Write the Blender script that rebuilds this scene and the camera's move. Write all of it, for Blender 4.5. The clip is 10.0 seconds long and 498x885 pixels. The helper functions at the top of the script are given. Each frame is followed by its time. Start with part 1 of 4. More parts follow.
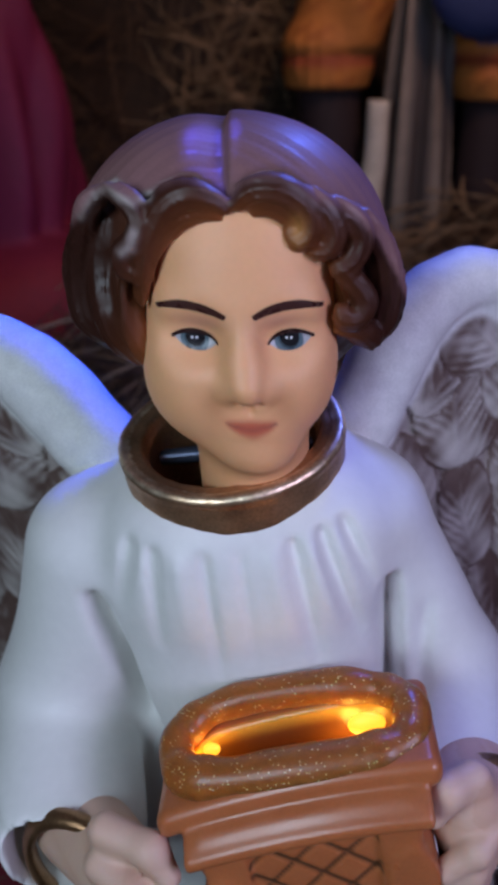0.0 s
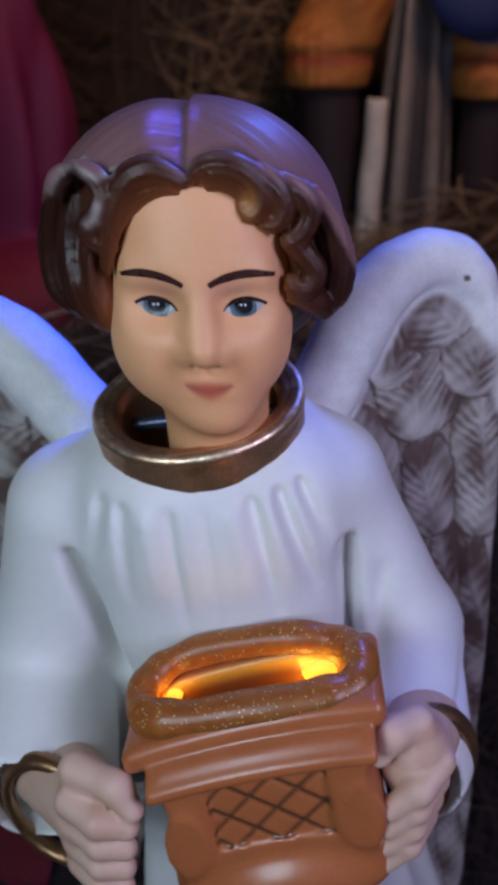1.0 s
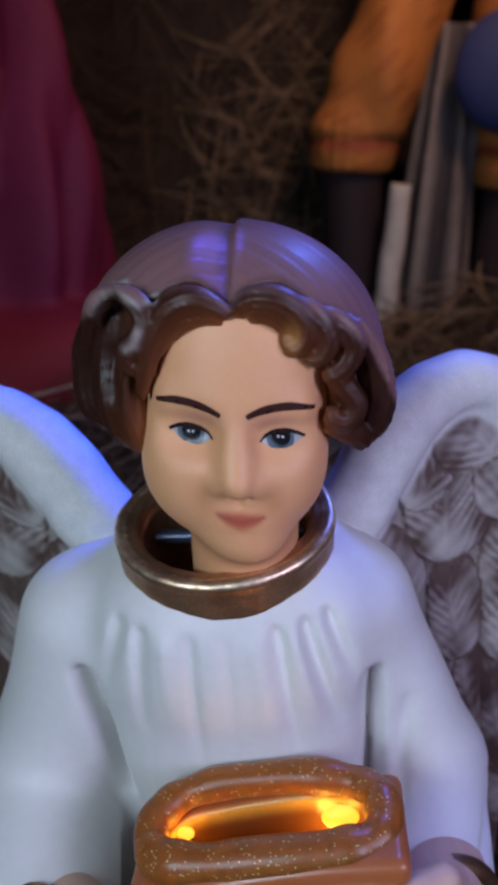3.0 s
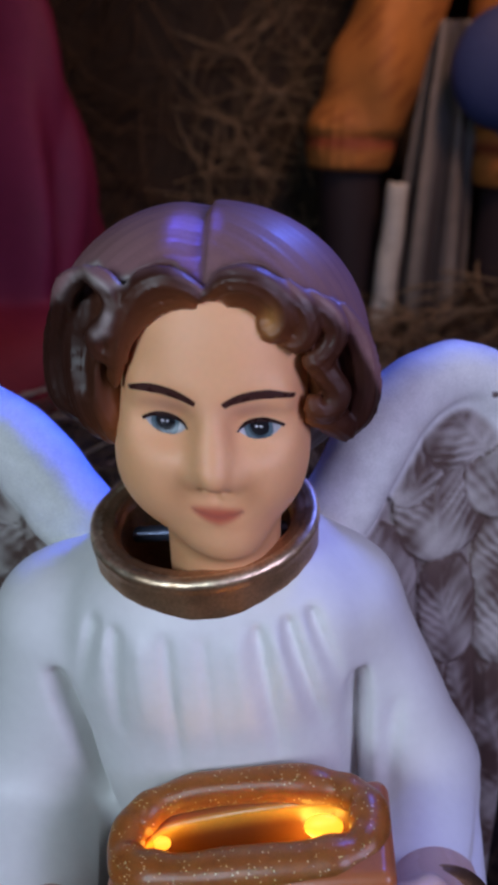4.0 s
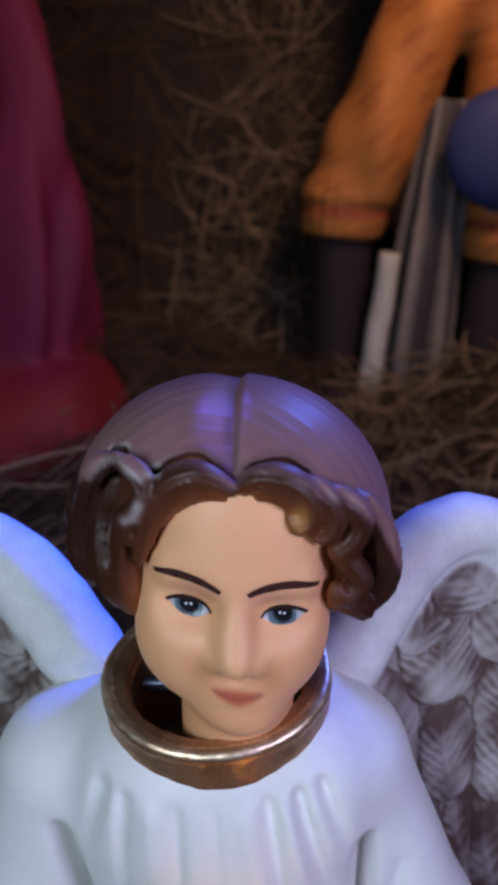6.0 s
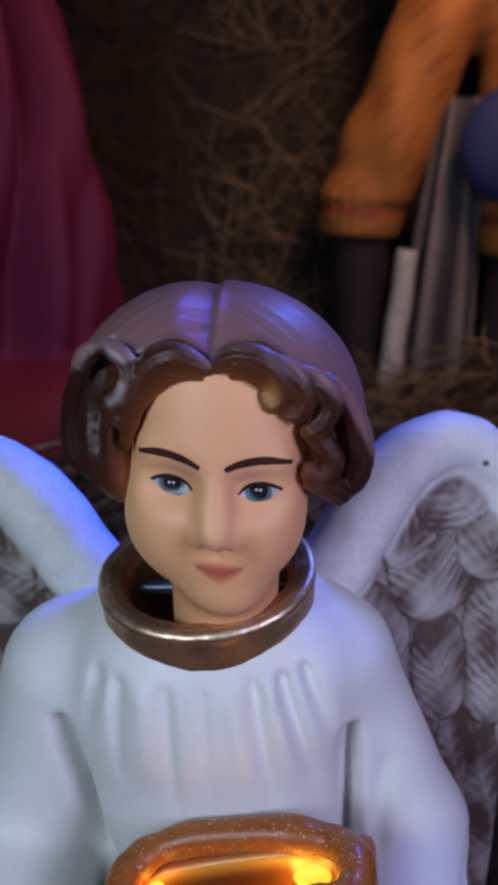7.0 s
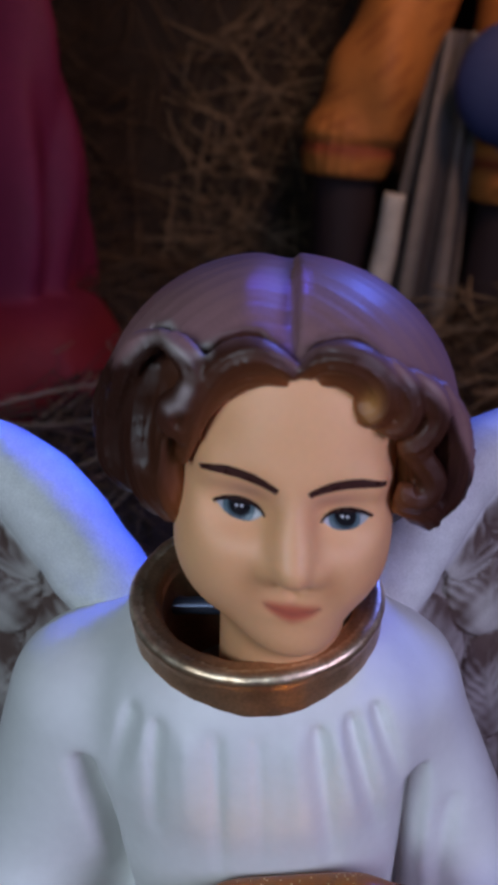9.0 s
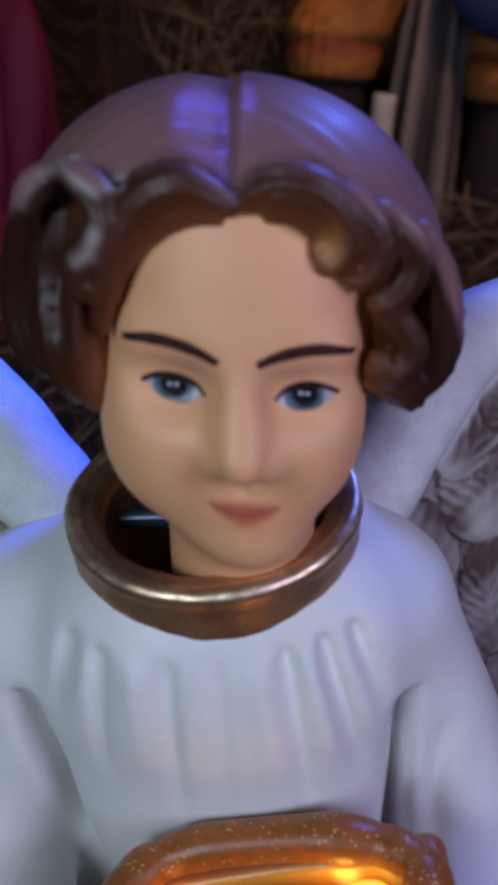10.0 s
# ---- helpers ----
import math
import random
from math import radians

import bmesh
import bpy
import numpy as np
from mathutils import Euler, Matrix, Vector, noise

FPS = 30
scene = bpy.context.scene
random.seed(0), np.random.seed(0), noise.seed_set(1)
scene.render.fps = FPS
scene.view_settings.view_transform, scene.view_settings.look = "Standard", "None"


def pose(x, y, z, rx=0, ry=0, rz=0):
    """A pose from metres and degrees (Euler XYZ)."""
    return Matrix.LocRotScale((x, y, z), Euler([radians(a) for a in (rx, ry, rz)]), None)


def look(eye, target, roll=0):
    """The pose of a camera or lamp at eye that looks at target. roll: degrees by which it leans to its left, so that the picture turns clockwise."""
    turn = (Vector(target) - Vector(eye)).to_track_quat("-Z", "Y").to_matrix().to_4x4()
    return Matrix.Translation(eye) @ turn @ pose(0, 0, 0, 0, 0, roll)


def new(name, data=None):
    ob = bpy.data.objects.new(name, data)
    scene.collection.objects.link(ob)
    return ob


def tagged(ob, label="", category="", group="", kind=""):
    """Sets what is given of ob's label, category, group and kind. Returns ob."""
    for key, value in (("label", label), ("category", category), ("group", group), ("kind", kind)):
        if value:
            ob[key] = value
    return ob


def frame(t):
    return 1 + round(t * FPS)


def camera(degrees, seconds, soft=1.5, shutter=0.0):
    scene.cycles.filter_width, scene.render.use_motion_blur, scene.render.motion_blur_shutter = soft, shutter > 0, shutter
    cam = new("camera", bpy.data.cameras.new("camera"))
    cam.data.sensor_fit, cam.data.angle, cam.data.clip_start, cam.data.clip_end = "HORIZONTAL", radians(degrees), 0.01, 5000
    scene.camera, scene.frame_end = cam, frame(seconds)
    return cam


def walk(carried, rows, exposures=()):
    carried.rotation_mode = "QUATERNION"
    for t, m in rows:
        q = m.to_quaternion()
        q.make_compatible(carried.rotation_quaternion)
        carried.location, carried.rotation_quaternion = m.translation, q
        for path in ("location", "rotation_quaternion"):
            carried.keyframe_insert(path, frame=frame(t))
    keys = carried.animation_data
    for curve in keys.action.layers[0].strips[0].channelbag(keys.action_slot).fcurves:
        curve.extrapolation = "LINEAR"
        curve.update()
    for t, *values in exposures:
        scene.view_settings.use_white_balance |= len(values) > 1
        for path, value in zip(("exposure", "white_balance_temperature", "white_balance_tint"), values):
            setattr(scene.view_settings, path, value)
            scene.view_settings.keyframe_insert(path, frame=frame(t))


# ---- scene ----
cam = camera(32.7, 10.0, soft=4.3)
PATH = [
    (0, (0.015, 0.004, 0.619), (-0.062, 1.815, -0.228), -0.4),
    (0.5, (0.042, -0.022, 0.603), (-0.062, 1.791, -0.236), -0.7),
    (1, (0.042, -0.029, 0.613), (-0.061, 1.782, -0.229), -0.3),
    (1.5, (0.046, -0.018, 0.603), (-0.06, 1.795, -0.235), -0.3),
    (2, (0.06, -0.001, 0.601), (-0.053, 1.811, -0.237), 0.0),
    (2.5, (0.042, -0.025, 0.632), (-0.068, 1.816, -0.143), 1.5),
    (2.7, (0.026, -0.017, 0.64), (-0.091, 1.841, -0.09), 2.3),
    (4, (0.036, 0.012, 0.628), (-0.085, 1.878, -0.083), 2.3),
    (4.5, (0.043, 0.023, 0.617), (-0.029, 1.89, -0.097), 2.7),
    (5, (0.006, 0.039, 0.627), (-0.049, 1.903, -0.096), 3.1),
    (5.5, (-0.02, 0.038, 0.683), (-0.071, 1.919, 0.007), 5.0),
    (5.7, (-0.006, 0.037, 0.693), (-0.064, 1.923, 0.03), 4.9),
    (6.8, (0.027, -0.006, 0.662), (-0.088, 1.898, 0.059), 4.5),
    (7, (0.042, -0.013, 0.642), (-0.113, 1.891, 0.05), 3.4),
    (7.5, (0.033, -0.008, 0.626), (-0.21, 1.89, 0.042), 2.1),
    (8, (-0.002, 0.02, 0.625), (-0.225, 1.916, 0.03), 2.3),
    (8.5, (-0.013, 0.03, 0.638), (-0.09, 1.916, -0.025), 4.7),
    (9, (-0.019, 0.061, 0.646), (-0.038, 1.925, -0.081), 5.9),
    (9.5, (0.002, 0.09, 0.635), (-0.012, 1.929, -0.149), 5.2),
    (10, (0.003, 0.111, 0.604), (-0.008, 1.914, -0.261), 4.0),
]
cam.data.dof.use_dof, cam.data.dof.focus_distance, cam.data.dof.aperture_fstop = True, 0.41, 12.0
walk(cam, [(t, look(eye, target, roll)) for t, eye, target, roll in PATH],
     exposures=[(0, 0.0), (4.8, 0.0), (5.5, 0.24), (6.2, 0.14), (7.0, -0.05), (8.5, -0.15), (10, -0.24)])

# ---- world and lamps ----
world = bpy.data.worlds.new("night")
scene.world = world
world.use_nodes = True
world.node_tree.nodes["Background"].inputs[0].default_value = (0.10, 0.10, 0.16, 1)
world.node_tree.nodes["Background"].inputs[1].default_value = 0.10


def area_lamp(name, eye, target, size, power, colour, spread=180):
    data = bpy.data.lights.new(name, "AREA")
    data.shape, data.size, data.energy, data.color, data.spread = "DISK", size, power, colour, radians(spread)
    ob = new(name, data)
    ob.matrix_world = look(eye, target)
    return ob


def point_lamp(name, place, radius, power, colour):
    data = bpy.data.lights.new(name, "POINT")
    data.shadow_soft_size, data.energy, data.color = radius, power, colour
    ob = new(name, data)
    ob.location = place
    return ob


area_lamp("left_lamp", (-0.46, -0.50, 0.84), (0, 0.42, 0.42), 0.45, 6.2, (0.66, 0.82, 1.0))
area_lamp("right_lamp", (0.68, -0.25, 0.84), (0.02, 0.42, 0.42), 0.40, 5.3, (0.63, 0.605, 1.0))
area_lamp("blue_lamp", (0.22, 0.74, 0.95), (-0.12, 0.47, 0.47), 0.10, 2.6, (0.09, 0.17, 1.0))
# extra narrow beam, added to turn the left wing blue without the hair
area_lamp("blue_beam", (0.30, 0.76, 0.90), (-0.16, 0.49, 0.42), 0.06, 0.18, (0.04, 0.10, 1.0), 24)
# added pin spot, no known fixture, for the blue streak beside the parting
spot = new("blue_spot", bpy.data.lights.new("blue_spot", "SPOT"))
spot.data.energy, spot.data.color, spot.data.spot_size, spot.data.spot_blend, spot.data.shadow_soft_size = 40.0, (0.10, 0.09, 1.0), radians(1.7), 0.7, 0.004
spot.matrix_world = look((-0.005, 0.86, 1.32), (-0.0170, 0.372, 0.5700))
# two unseen lamps, added to brighten the bank and the figures behind
area_lamp("warm_fill", (0.45, 0.95, 1.75), (0.2, 2.0, 0.85), 0.3, 5.0, (1.0, 0.58, 0.44), 120)
area_lamp("magenta_fill", (-0.9, 0.7, 1.5), (-0.6, 1.6, 0.5), 0.3, 0.20, (0.9, 0.45, 0.8))
point_lamp("slot_lamp", (0.053, 0.324, 0.303), 0.006, 0.042, (1.0, 0.56, 0.08))
point_lamp("slot_lamp", (-0.020, 0.324, 0.291), 0.006, 0.014, (1.0, 0.56, 0.08))


# ---- materials ----
def material(name, colour=(0.5, 0.5, 0.5), rough=0.5, metal=0.0, paint=False, mottle=0.12, mottle_scale=60.0, bump=0.0, bump_scale=400.0,
             subsurface=0.0, coat=0.0, spread=None, rough_vary=0.15):
    """A painted or natural surface: base colour (or the paint on the mesh), mottled at two scales, with fine relief."""
    m = bpy.data.materials.new(name)
    m.use_nodes = True
    n, l = m.node_tree.nodes, m.node_tree.links
    b = n["Principled BSDF"]
    where = n.new("ShaderNodeTexCoord")
    broad, fine = n.new("ShaderNodeTexNoise"), n.new("ShaderNodeTexNoise")
    broad.inputs["Scale"].default_value, fine.inputs["Scale"].default_value = mottle_scale, mottle_scale * 9
    broad.inputs["Detail"].default_value, fine.inputs["Detail"].default_value = 5, 3
    l.new(where.outputs["Object"], broad.inputs["Vector"])
    l.new(where.outputs["Object"], fine.inputs["Vector"])
    both = n.new("ShaderNodeMath")
    both.operation = "ADD"
    l.new(broad.outputs["Fac"], both.inputs[0])
    l.new(fine.outputs["Fac"], both.inputs[1])
    ranged = n.new("ShaderNodeMapRange")
    ranged.inputs["From Min"].default_value, ranged.inputs["From Max"].default_value = 0.6, 1.4
    ranged.inputs["To Min"].default_value, ranged.inputs["To Max"].default_value = 1 - mottle, 1 + mottle
    l.new(both.outputs[0], ranged.inputs["Value"])
    mix = n.new("ShaderNodeMix")
    mix.data_type, mix.blend_type = "RGBA", "MULTIPLY"
    mix.inputs["Factor"].default_value = 1.0
    if paint:
        source = n.new("ShaderNodeAttribute")
        source.attribute_name = "paint"
        l.new(source.outputs["Color"], mix.inputs["A"])
    elif spread:
        isle = n.new("ShaderNodeNewGeometry")
        ramp = n.new("ShaderNodeValToRGB")
        ramp.color_ramp.elements[0].color, ramp.color_ramp.elements[1].color = (*colour, 1), (*spread, 1)
        l.new(isle.outputs["Random Per Island"], ramp.inputs["Fac"])
        l.new(ramp.outputs["Color"], mix.inputs["A"])
    else:
        mix.inputs["A"].default_value = (*colour, 1)
    l.new(ranged.outputs["Result"], mix.inputs["B"])
    l.new(mix.outputs["Result"], b.inputs["Base Color"])
    gloss = n.new("ShaderNodeMapRange")
    gloss.inputs["To Min"].default_value, gloss.inputs["To Max"].default_value = max(0.03, rough - rough_vary), min(1, rough + rough_vary)
    l.new(broad.outputs["Fac"], gloss.inputs["Value"])
    l.new(gloss.outputs["Result"], b.inputs["Roughness"])
    b.inputs["Metallic"].default_value = metal
    b.inputs["Coat Weight"].default_value = coat
    b.inputs["Coat Roughness"].default_value = 0.2
    if subsurface:
        b.inputs["Subsurface Weight"].default_value = subsurface
        b.inputs["Subsurface Radius"].default_value = (1.0, 0.45, 0.2)
        b.inputs["Subsurface Scale"].default_value = 0.006
    if bump:
        relief = n.new("ShaderNodeTexNoise")
        relief.inputs["Scale"].default_value, relief.inputs["Detail"].default_value = bump_scale, 4
        l.new(where.outputs["Object"], relief.inputs["Vector"])
        bumps = n.new("ShaderNodeBump")
        bumps.inputs["Strength"].default_value, bumps.inputs["Distance"].default_value = bump, 0.001
        l.new(relief.outputs["Fac"], bumps.inputs["Height"])
        l.new(bumps.outputs["Normal"], b.inputs["Normal"])
    return m


SKIN = material("skin_paint", rough=0.52, paint=True, mottle=0.03, mottle_scale=40, bump=0.03, bump_scale=300, subsurface=0.12)
HAIR = material("hair_paint", rough=0.46, paint=True, mottle=0.10, mottle_scale=70, bump=0.08, bump_scale=500)
HAIR.node_tree.nodes["Principled BSDF"].inputs["Specular IOR Level"].default_value = 0.35
ROBE = material("robe_paint", (0.80, 0.80, 0.78), rough=0.5, mottle=0.035, mottle_scale=18, bump=0.05, bump_scale=350)
GOLD = material("bronze_gilding", paint=True, rough=0.40, metal=0.85, mottle=0.30, mottle_scale=70, bump=0.15, bump_scale=260)
WING = material("antiqued_wing_paint", rough=0.55, paint=True, mottle=0.14, mottle_scale=90, bump=0.15, bump_scale=420)
INK = material("eye_and_brow_paint", rough=0.3, paint=True, mottle=0.05, mottle_scale=200)
STEEL = material("dark_steel", (0.10, 0.12, 0.18), rough=0.35, metal=0.7)
RESIN = material("brown_resin", paint=True, rough=0.34, mottle=0.10, mottle_scale=55, bump=0.06, bump_scale=300, subsurface=0.25, coat=0.2)
HAY_GROUND = material("hay_litter", (0.020, 0.012, 0.007), rough=0.95, mottle=0.5, mottle_scale=14, bump=0.8, bump_scale=90, spread=None)
STRAW = material("straw", (0.026, 0.016, 0.009), rough=0.8, mottle=0.45, mottle_scale=6, spread=(0.115, 0.066, 0.032))
PALE_STRAW = material("pale_straw", (0.16, 0.11, 0.06), rough=0.7, mottle=0.2, mottle_scale=40, spread=(0.30, 0.215, 0.13))
CLOTH = material("painted_drapery", paint=True, rough=0.65, mottle=0.14, mottle_scale=9, bump=0.1, bump_scale=120)
CLOTH.node_tree.nodes["Principled BSDF"].inputs["Specular IOR Level"].default_value = 0.25
STUMP = material("grey_bark", paint=True, rough=0.7, mottle=0.3, mottle_scale=30, bump=0.4, bump_scale=120)
RED = material("red_felt", (0.16, 0.012, 0.018), rough=0.95, mottle=0.15, mottle_scale=20, bump=0.3, bump_scale=300)


# ---- sculpting in distance fields ----
def norm(*d):
    return np.sqrt(sum(q * q for q in d))


def ellipsoid(p, c, r):
    x, y, z = ((p[i] - c[i]) / r[i] for i in range(3))
    k0 = norm(x, y, z)
    k1 = norm(x / r[0], y / r[1], z / r[2])
    return k0 * (k0 - 1) / np.maximum(k1, 1e-6)


def rod(p, a, b, ra, rb):
    """A capsule that tapers from radius ra at a to rb at b."""
    d = [b[i] - a[i] for i in range(3)]
    t = np.clip(sum((p[i] - a[i]) * d[i] for i in range(3)) / sum(q * q for q in d), 0, 1)
    return norm(*[p[i] - a[i] - t * d[i] for i in range(3)]) - (ra + (rb - ra) * t)


def chain(p, points, radii, k):
    f = None
    for a, b, ra, rb in zip(points, points[1:], radii, radii[1:]):
        g = rod(p, a, b, ra, rb)
        f = g if f is None else melt(f, g, k)
    return f


def block(p, c, h, r):
    q = [np.abs(p[i] - c[i]) - h[i] + r for i in range(3)]
    return norm(*[np.maximum(v, 0) for v in q]) + np.minimum(np.maximum(np.maximum(q[0], q[1]), q[2]), 0) - r


def melt(a, b, k):
    h = np.maximum(k - np.abs(a - b), 0) / k
    return np.minimum(a, b) - h * h * k / 4


def carve(a, b, k):
    return -melt(-a, b, k)


def meet(a, b, k):
    return -melt(-a, -b, k)


def crease(u, w, a, b, width):
    """A soft ridge of height 1 along the line from a to b in a plane."""
    d = (b[0] - a[0], b[1] - a[1])
    t = np.clip(((u - a[0]) * d[0] + (w - a[1]) * d[1]) / (d[0] ** 2 + d[1] ** 2), 0, 1)
    q = norm(u - a[0] - t * d[0], w - a[1] - t * d[1])
    return np.exp(-(q / width) ** 2) * np.minimum(1, 0.65 + t / 0.5) * (1 - 0.75 * t * t)


def skin_of(field, low, high, step):
    """Vertices and quads of the surface where a field is nought, inside a box."""
    axes = [np.arange(low[i], high[i] + step, step, dtype=np.float32) for i in range(3)]
    f = field(np.meshgrid(*axes, indexing="ij", sparse=True)).astype(np.float32)
    s = f < 0
    count = np.zeros(tuple(n - 1 for n in s.shape), np.int8)
    corners = [(i, j, k) for i in (0, 1) for j in (0, 1) for k in (0, 1)]
    for i, j, k in corners:
        count += s[i:s.shape[0] - 1 + i, j:s.shape[1] - 1 + j, k:s.shape[2] - 1 + k]
    cells = np.argwhere((count > 0) & (count < 8))
    value = {c: f[cells[:, 0] + c[0], cells[:, 1] + c[1], cells[:, 2] + c[2]] for c in corners}
    total, hits = np.zeros((len(cells), 3)), np.zeros(len(cells))
    for a in corners:
        for axis in range(3):
            if a[axis]:
                continue
            b = tuple(1 if i == axis else a[i] for i in range(3))
            cross = (value[a] < 0) != (value[b] < 0)
            t = np.where(cross, value[a] / np.where(cross, value[a] - value[b], 1), 0)
            place = np.tile(np.array(a, float), (len(cells), 1))
            place[:, axis] += t
            total += place * cross[:, None]
            hits += cross
    verts = np.array(low) + (cells + total / hits[:, None]) * step
    index = np.full(count.shape, -1, np.int64)
    index[tuple(cells.T)] = np.arange(len(cells))
    quads = []
    for axis in range(3):
        u, v = (axis + 1) % 3, (axis + 2) % 3
        a = [slice(1, -1)] * 3
        b = [slice(1, -1)] * 3
        a[axis], b[axis] = slice(0, -1), slice(1, None)
        first, second = s[tuple(a)], s[tuple(b)]
        for inside in (True, False):
            at = np.argwhere((first != second) & (first == inside))
            at[:, u] += 1
            at[:, v] += 1
            ring = []
            for du, dv in ((0, 0), (-1, 0), (-1, -1), (0, -1)):
                c = at.copy()
                c[:, u] += du
                c[:, v] += dv
                ring.append(index[tuple(c.T)])
            quads.append(np.stack(ring if inside else ring[::-1], 1))
    quads = np.concatenate(quads)
    return verts, quads[(quads >= 0).all(1)]


class Shells:
    """Several painted shells that become one mesh."""

    def __init__(self):
        self.verts, self.quads, self.paint, self.slot, self.mats, self.n = [], [], [], [], [], 0

    def add(self, verts, quads, paint, mat):
        if mat not in self.mats:
            self.mats.append(mat)
        self.verts.append(np.asarray(verts, float))
        self.quads.append(np.asarray(quads) + self.n)
        self.paint.append(np.broadcast_to(np.asarray(paint, float), (len(verts), 3)))
        self.slot.append(np.full(len(quads), self.mats.index(mat)))
        self.n += len(verts)
        return self

    def link(self, name, parent=None):
        mesh = bpy.data.meshes.new(name)
        verts, paint = np.concatenate(self.verts), np.concatenate(self.paint)
        mesh.from_pydata(verts, [], np.concatenate(self.quads))
        for m in self.mats:
            mesh.materials.append(m)
        mesh.polygons.foreach_set("material_index", np.concatenate(self.slot).astype(np.int32))
        layer = mesh.color_attributes.new("paint", "FLOAT_COLOR", "POINT")
        layer.data.foreach_set("color", np.concatenate([paint, np.ones((len(paint), 1))], 1).astype(np.float32).ravel())
        mesh.shade_smooth()
        ob = new(name, mesh)
        if parent:
            ob.parent = parent
        return ob


def blend(a, b, f):
    f = np.clip(f, 0, 1)[:, None]
    return np.asarray(a) * (1 - f) + np.asarray(b) * f


def grid_quads(n, m):
    i, j = np.meshgrid(np.arange(n - 1), np.arange(m - 1), indexing="ij")
    a = (i * m + j).ravel()
    return np.stack([a, a + 1, a + m + 1, a + m], 1)



# ---- the ground: a low floor in front, a hay bank behind ----
def rise(v, a, b):
    t = np.clip((v - a) / (b - a), 0, 1)
    return t * t * (3 - 2 * t)


def ground_height(x, y):
    z = -0.30 + 0.46 * rise(y, 0.68, 1.05) + 0.08 * rise(y, 1.2, 1.8) + 1.9 * rise(y, 1.95, 2.75)
    z = z + 0.03 * np.sin(7.1 * x + 2.3 * y) * rise(y, 0.7, 1.0) + 0.02 * np.sin(17 * x - 11 * y + 1) * rise(y, 0.7, 1.0)
    return z


gx, gy = np.meshgrid(np.linspace(-4, 4, 161), np.concatenate([np.linspace(-4, 0.5, 20), np.linspace(0.55, 3.2, 107), np.linspace(3.3, 5, 8)]), indexing="ij")
gz = ground_height(gx, gy) + np.random.default_rng(3).normal(0, 0.012, gx.shape) * rise(gy, 0.65, 0.9)
ground = Shells().add(np.stack([gx, gy, gz], -1).reshape(-1, 3), grid_quads(*gx.shape)[:, ::-1], (0.03, 0.02, 0.012), HAY_GROUND).link("ground")
tagged(ground, "dark hay-littered ground rising into a hay bank", "ground", kind="structure")


def straws(name, count, seed, low, high, length, width, lift, tilt, label, mat=STRAW):
    """Loose stalks of hay on the ground between two corners of the plan: thin three-sided tubes, each bent a little."""
    r = np.random.default_rng(seed)
    x, y = r.uniform(low[0], high[0], count), r.uniform(low[1], high[1], count)
    turn, lean = r.uniform(0, 2 * np.pi, count), r.normal(0, tilt, count)
    size, thick = r.uniform(*length, count), r.uniform(*width, count)
    e = 0.02
    slope_x = (ground_height(x + e, y) - ground_height(x - e, y)) / (2 * e)
    slope_y = (ground_height(x, y + e) - ground_height(x, y - e)) / (2 * e)
    normal = np.stack([-slope_x, -slope_y, np.ones(count)], 1)
    normal /= np.linalg.norm(normal, axis=1)[:, None]
    side = np.cross(normal, np.array([1.0, 0, 0]))
    side /= np.linalg.norm(side, axis=1)[:, None]
    other = np.cross(side, normal)
    way = np.cos(turn)[:, None] * other + np.sin(turn)[:, None] * side
    across = np.cross(normal, way)
    away = np.cos(lean)[:, None] * way + np.sin(lean)[:, None] * normal
    base = np.stack([x, y, ground_height(x, y)], 1) + normal * r.uniform(0, lift, count)[:, None]
    bend, sway = r.normal(0, 0.16, count), r.normal(0, 0.10, count)
    rings, steps = [], 6
    for k in range(steps):
        t = k / (steps - 1) - 0.5
        mid = base + size[:, None] * (t * away + (bend * (0.25 - t * t))[:, None] * across + (sway * (0.25 - t * t) * 1.6)[:, None] * normal)
        for a in range(3):
            w = thick * (1 - 0.55 * abs(t) * 2)
            rings.append(mid + (np.cos(a * 2.094) * w)[:, None] * across + (np.sin(a * 2.094) * w)[:, None] * normal)
    verts = np.stack(rings, 1).reshape(-1, 3)
    one = [[k * 3 + a, k * 3 + (a + 1) % 3, k * 3 + 3 + (a + 1) % 3, k * 3 + 3 + a] for k in range(steps - 1) for a in range(3)]
    quads = (np.arange(count)[:, None, None] * steps * 3 + np.array(one)[None]).reshape(-1, 4)
    ob = Shells().add(verts, quads, (0.3, 0.2, 0.1), mat).link(name)
    return tagged(ob, label, "hay", kind="stuff")


straws("bank_hay", 5200, 5, (-1.5, 1.75), (1.5, 2.8), (0.10, 0.34), (0.0010, 0.0028), 0.06, 0.25, "tangled brown hay covering the bank behind the figures")
straws("ground_hay", 4500, 6, (-1.3, 0.72), (1.3, 1.9), (0.08, 0.26), (0.0010, 0.0026), 0.05, 0.22, "loose dry hay spread over the ground")
straws("loose_straw", 90, 11, (-0.55, 0.95), (0.55, 1.45), (0.12, 0.30), (0.0022, 0.0040), 0.07, 0.22, "pale stalks of straw lying loose behind the angel", PALE_STRAW)
straws("straw_tuft", 260, 12, (0.12, 1.28), (0.75, 1.78), (0.10, 0.26), (0.0018, 0.0036), 0.09, 0.30, "pale straw heaped before the shepherd's feet", PALE_STRAW)
straws("hanging_hay", 330, 13, (-0.28, 2.0), (0.03, 2.6), (0.10, 0.32), (0.0014, 0.0032), 0.07, 0.25, "warm brown hay hanging from the bank", PALE_STRAW)
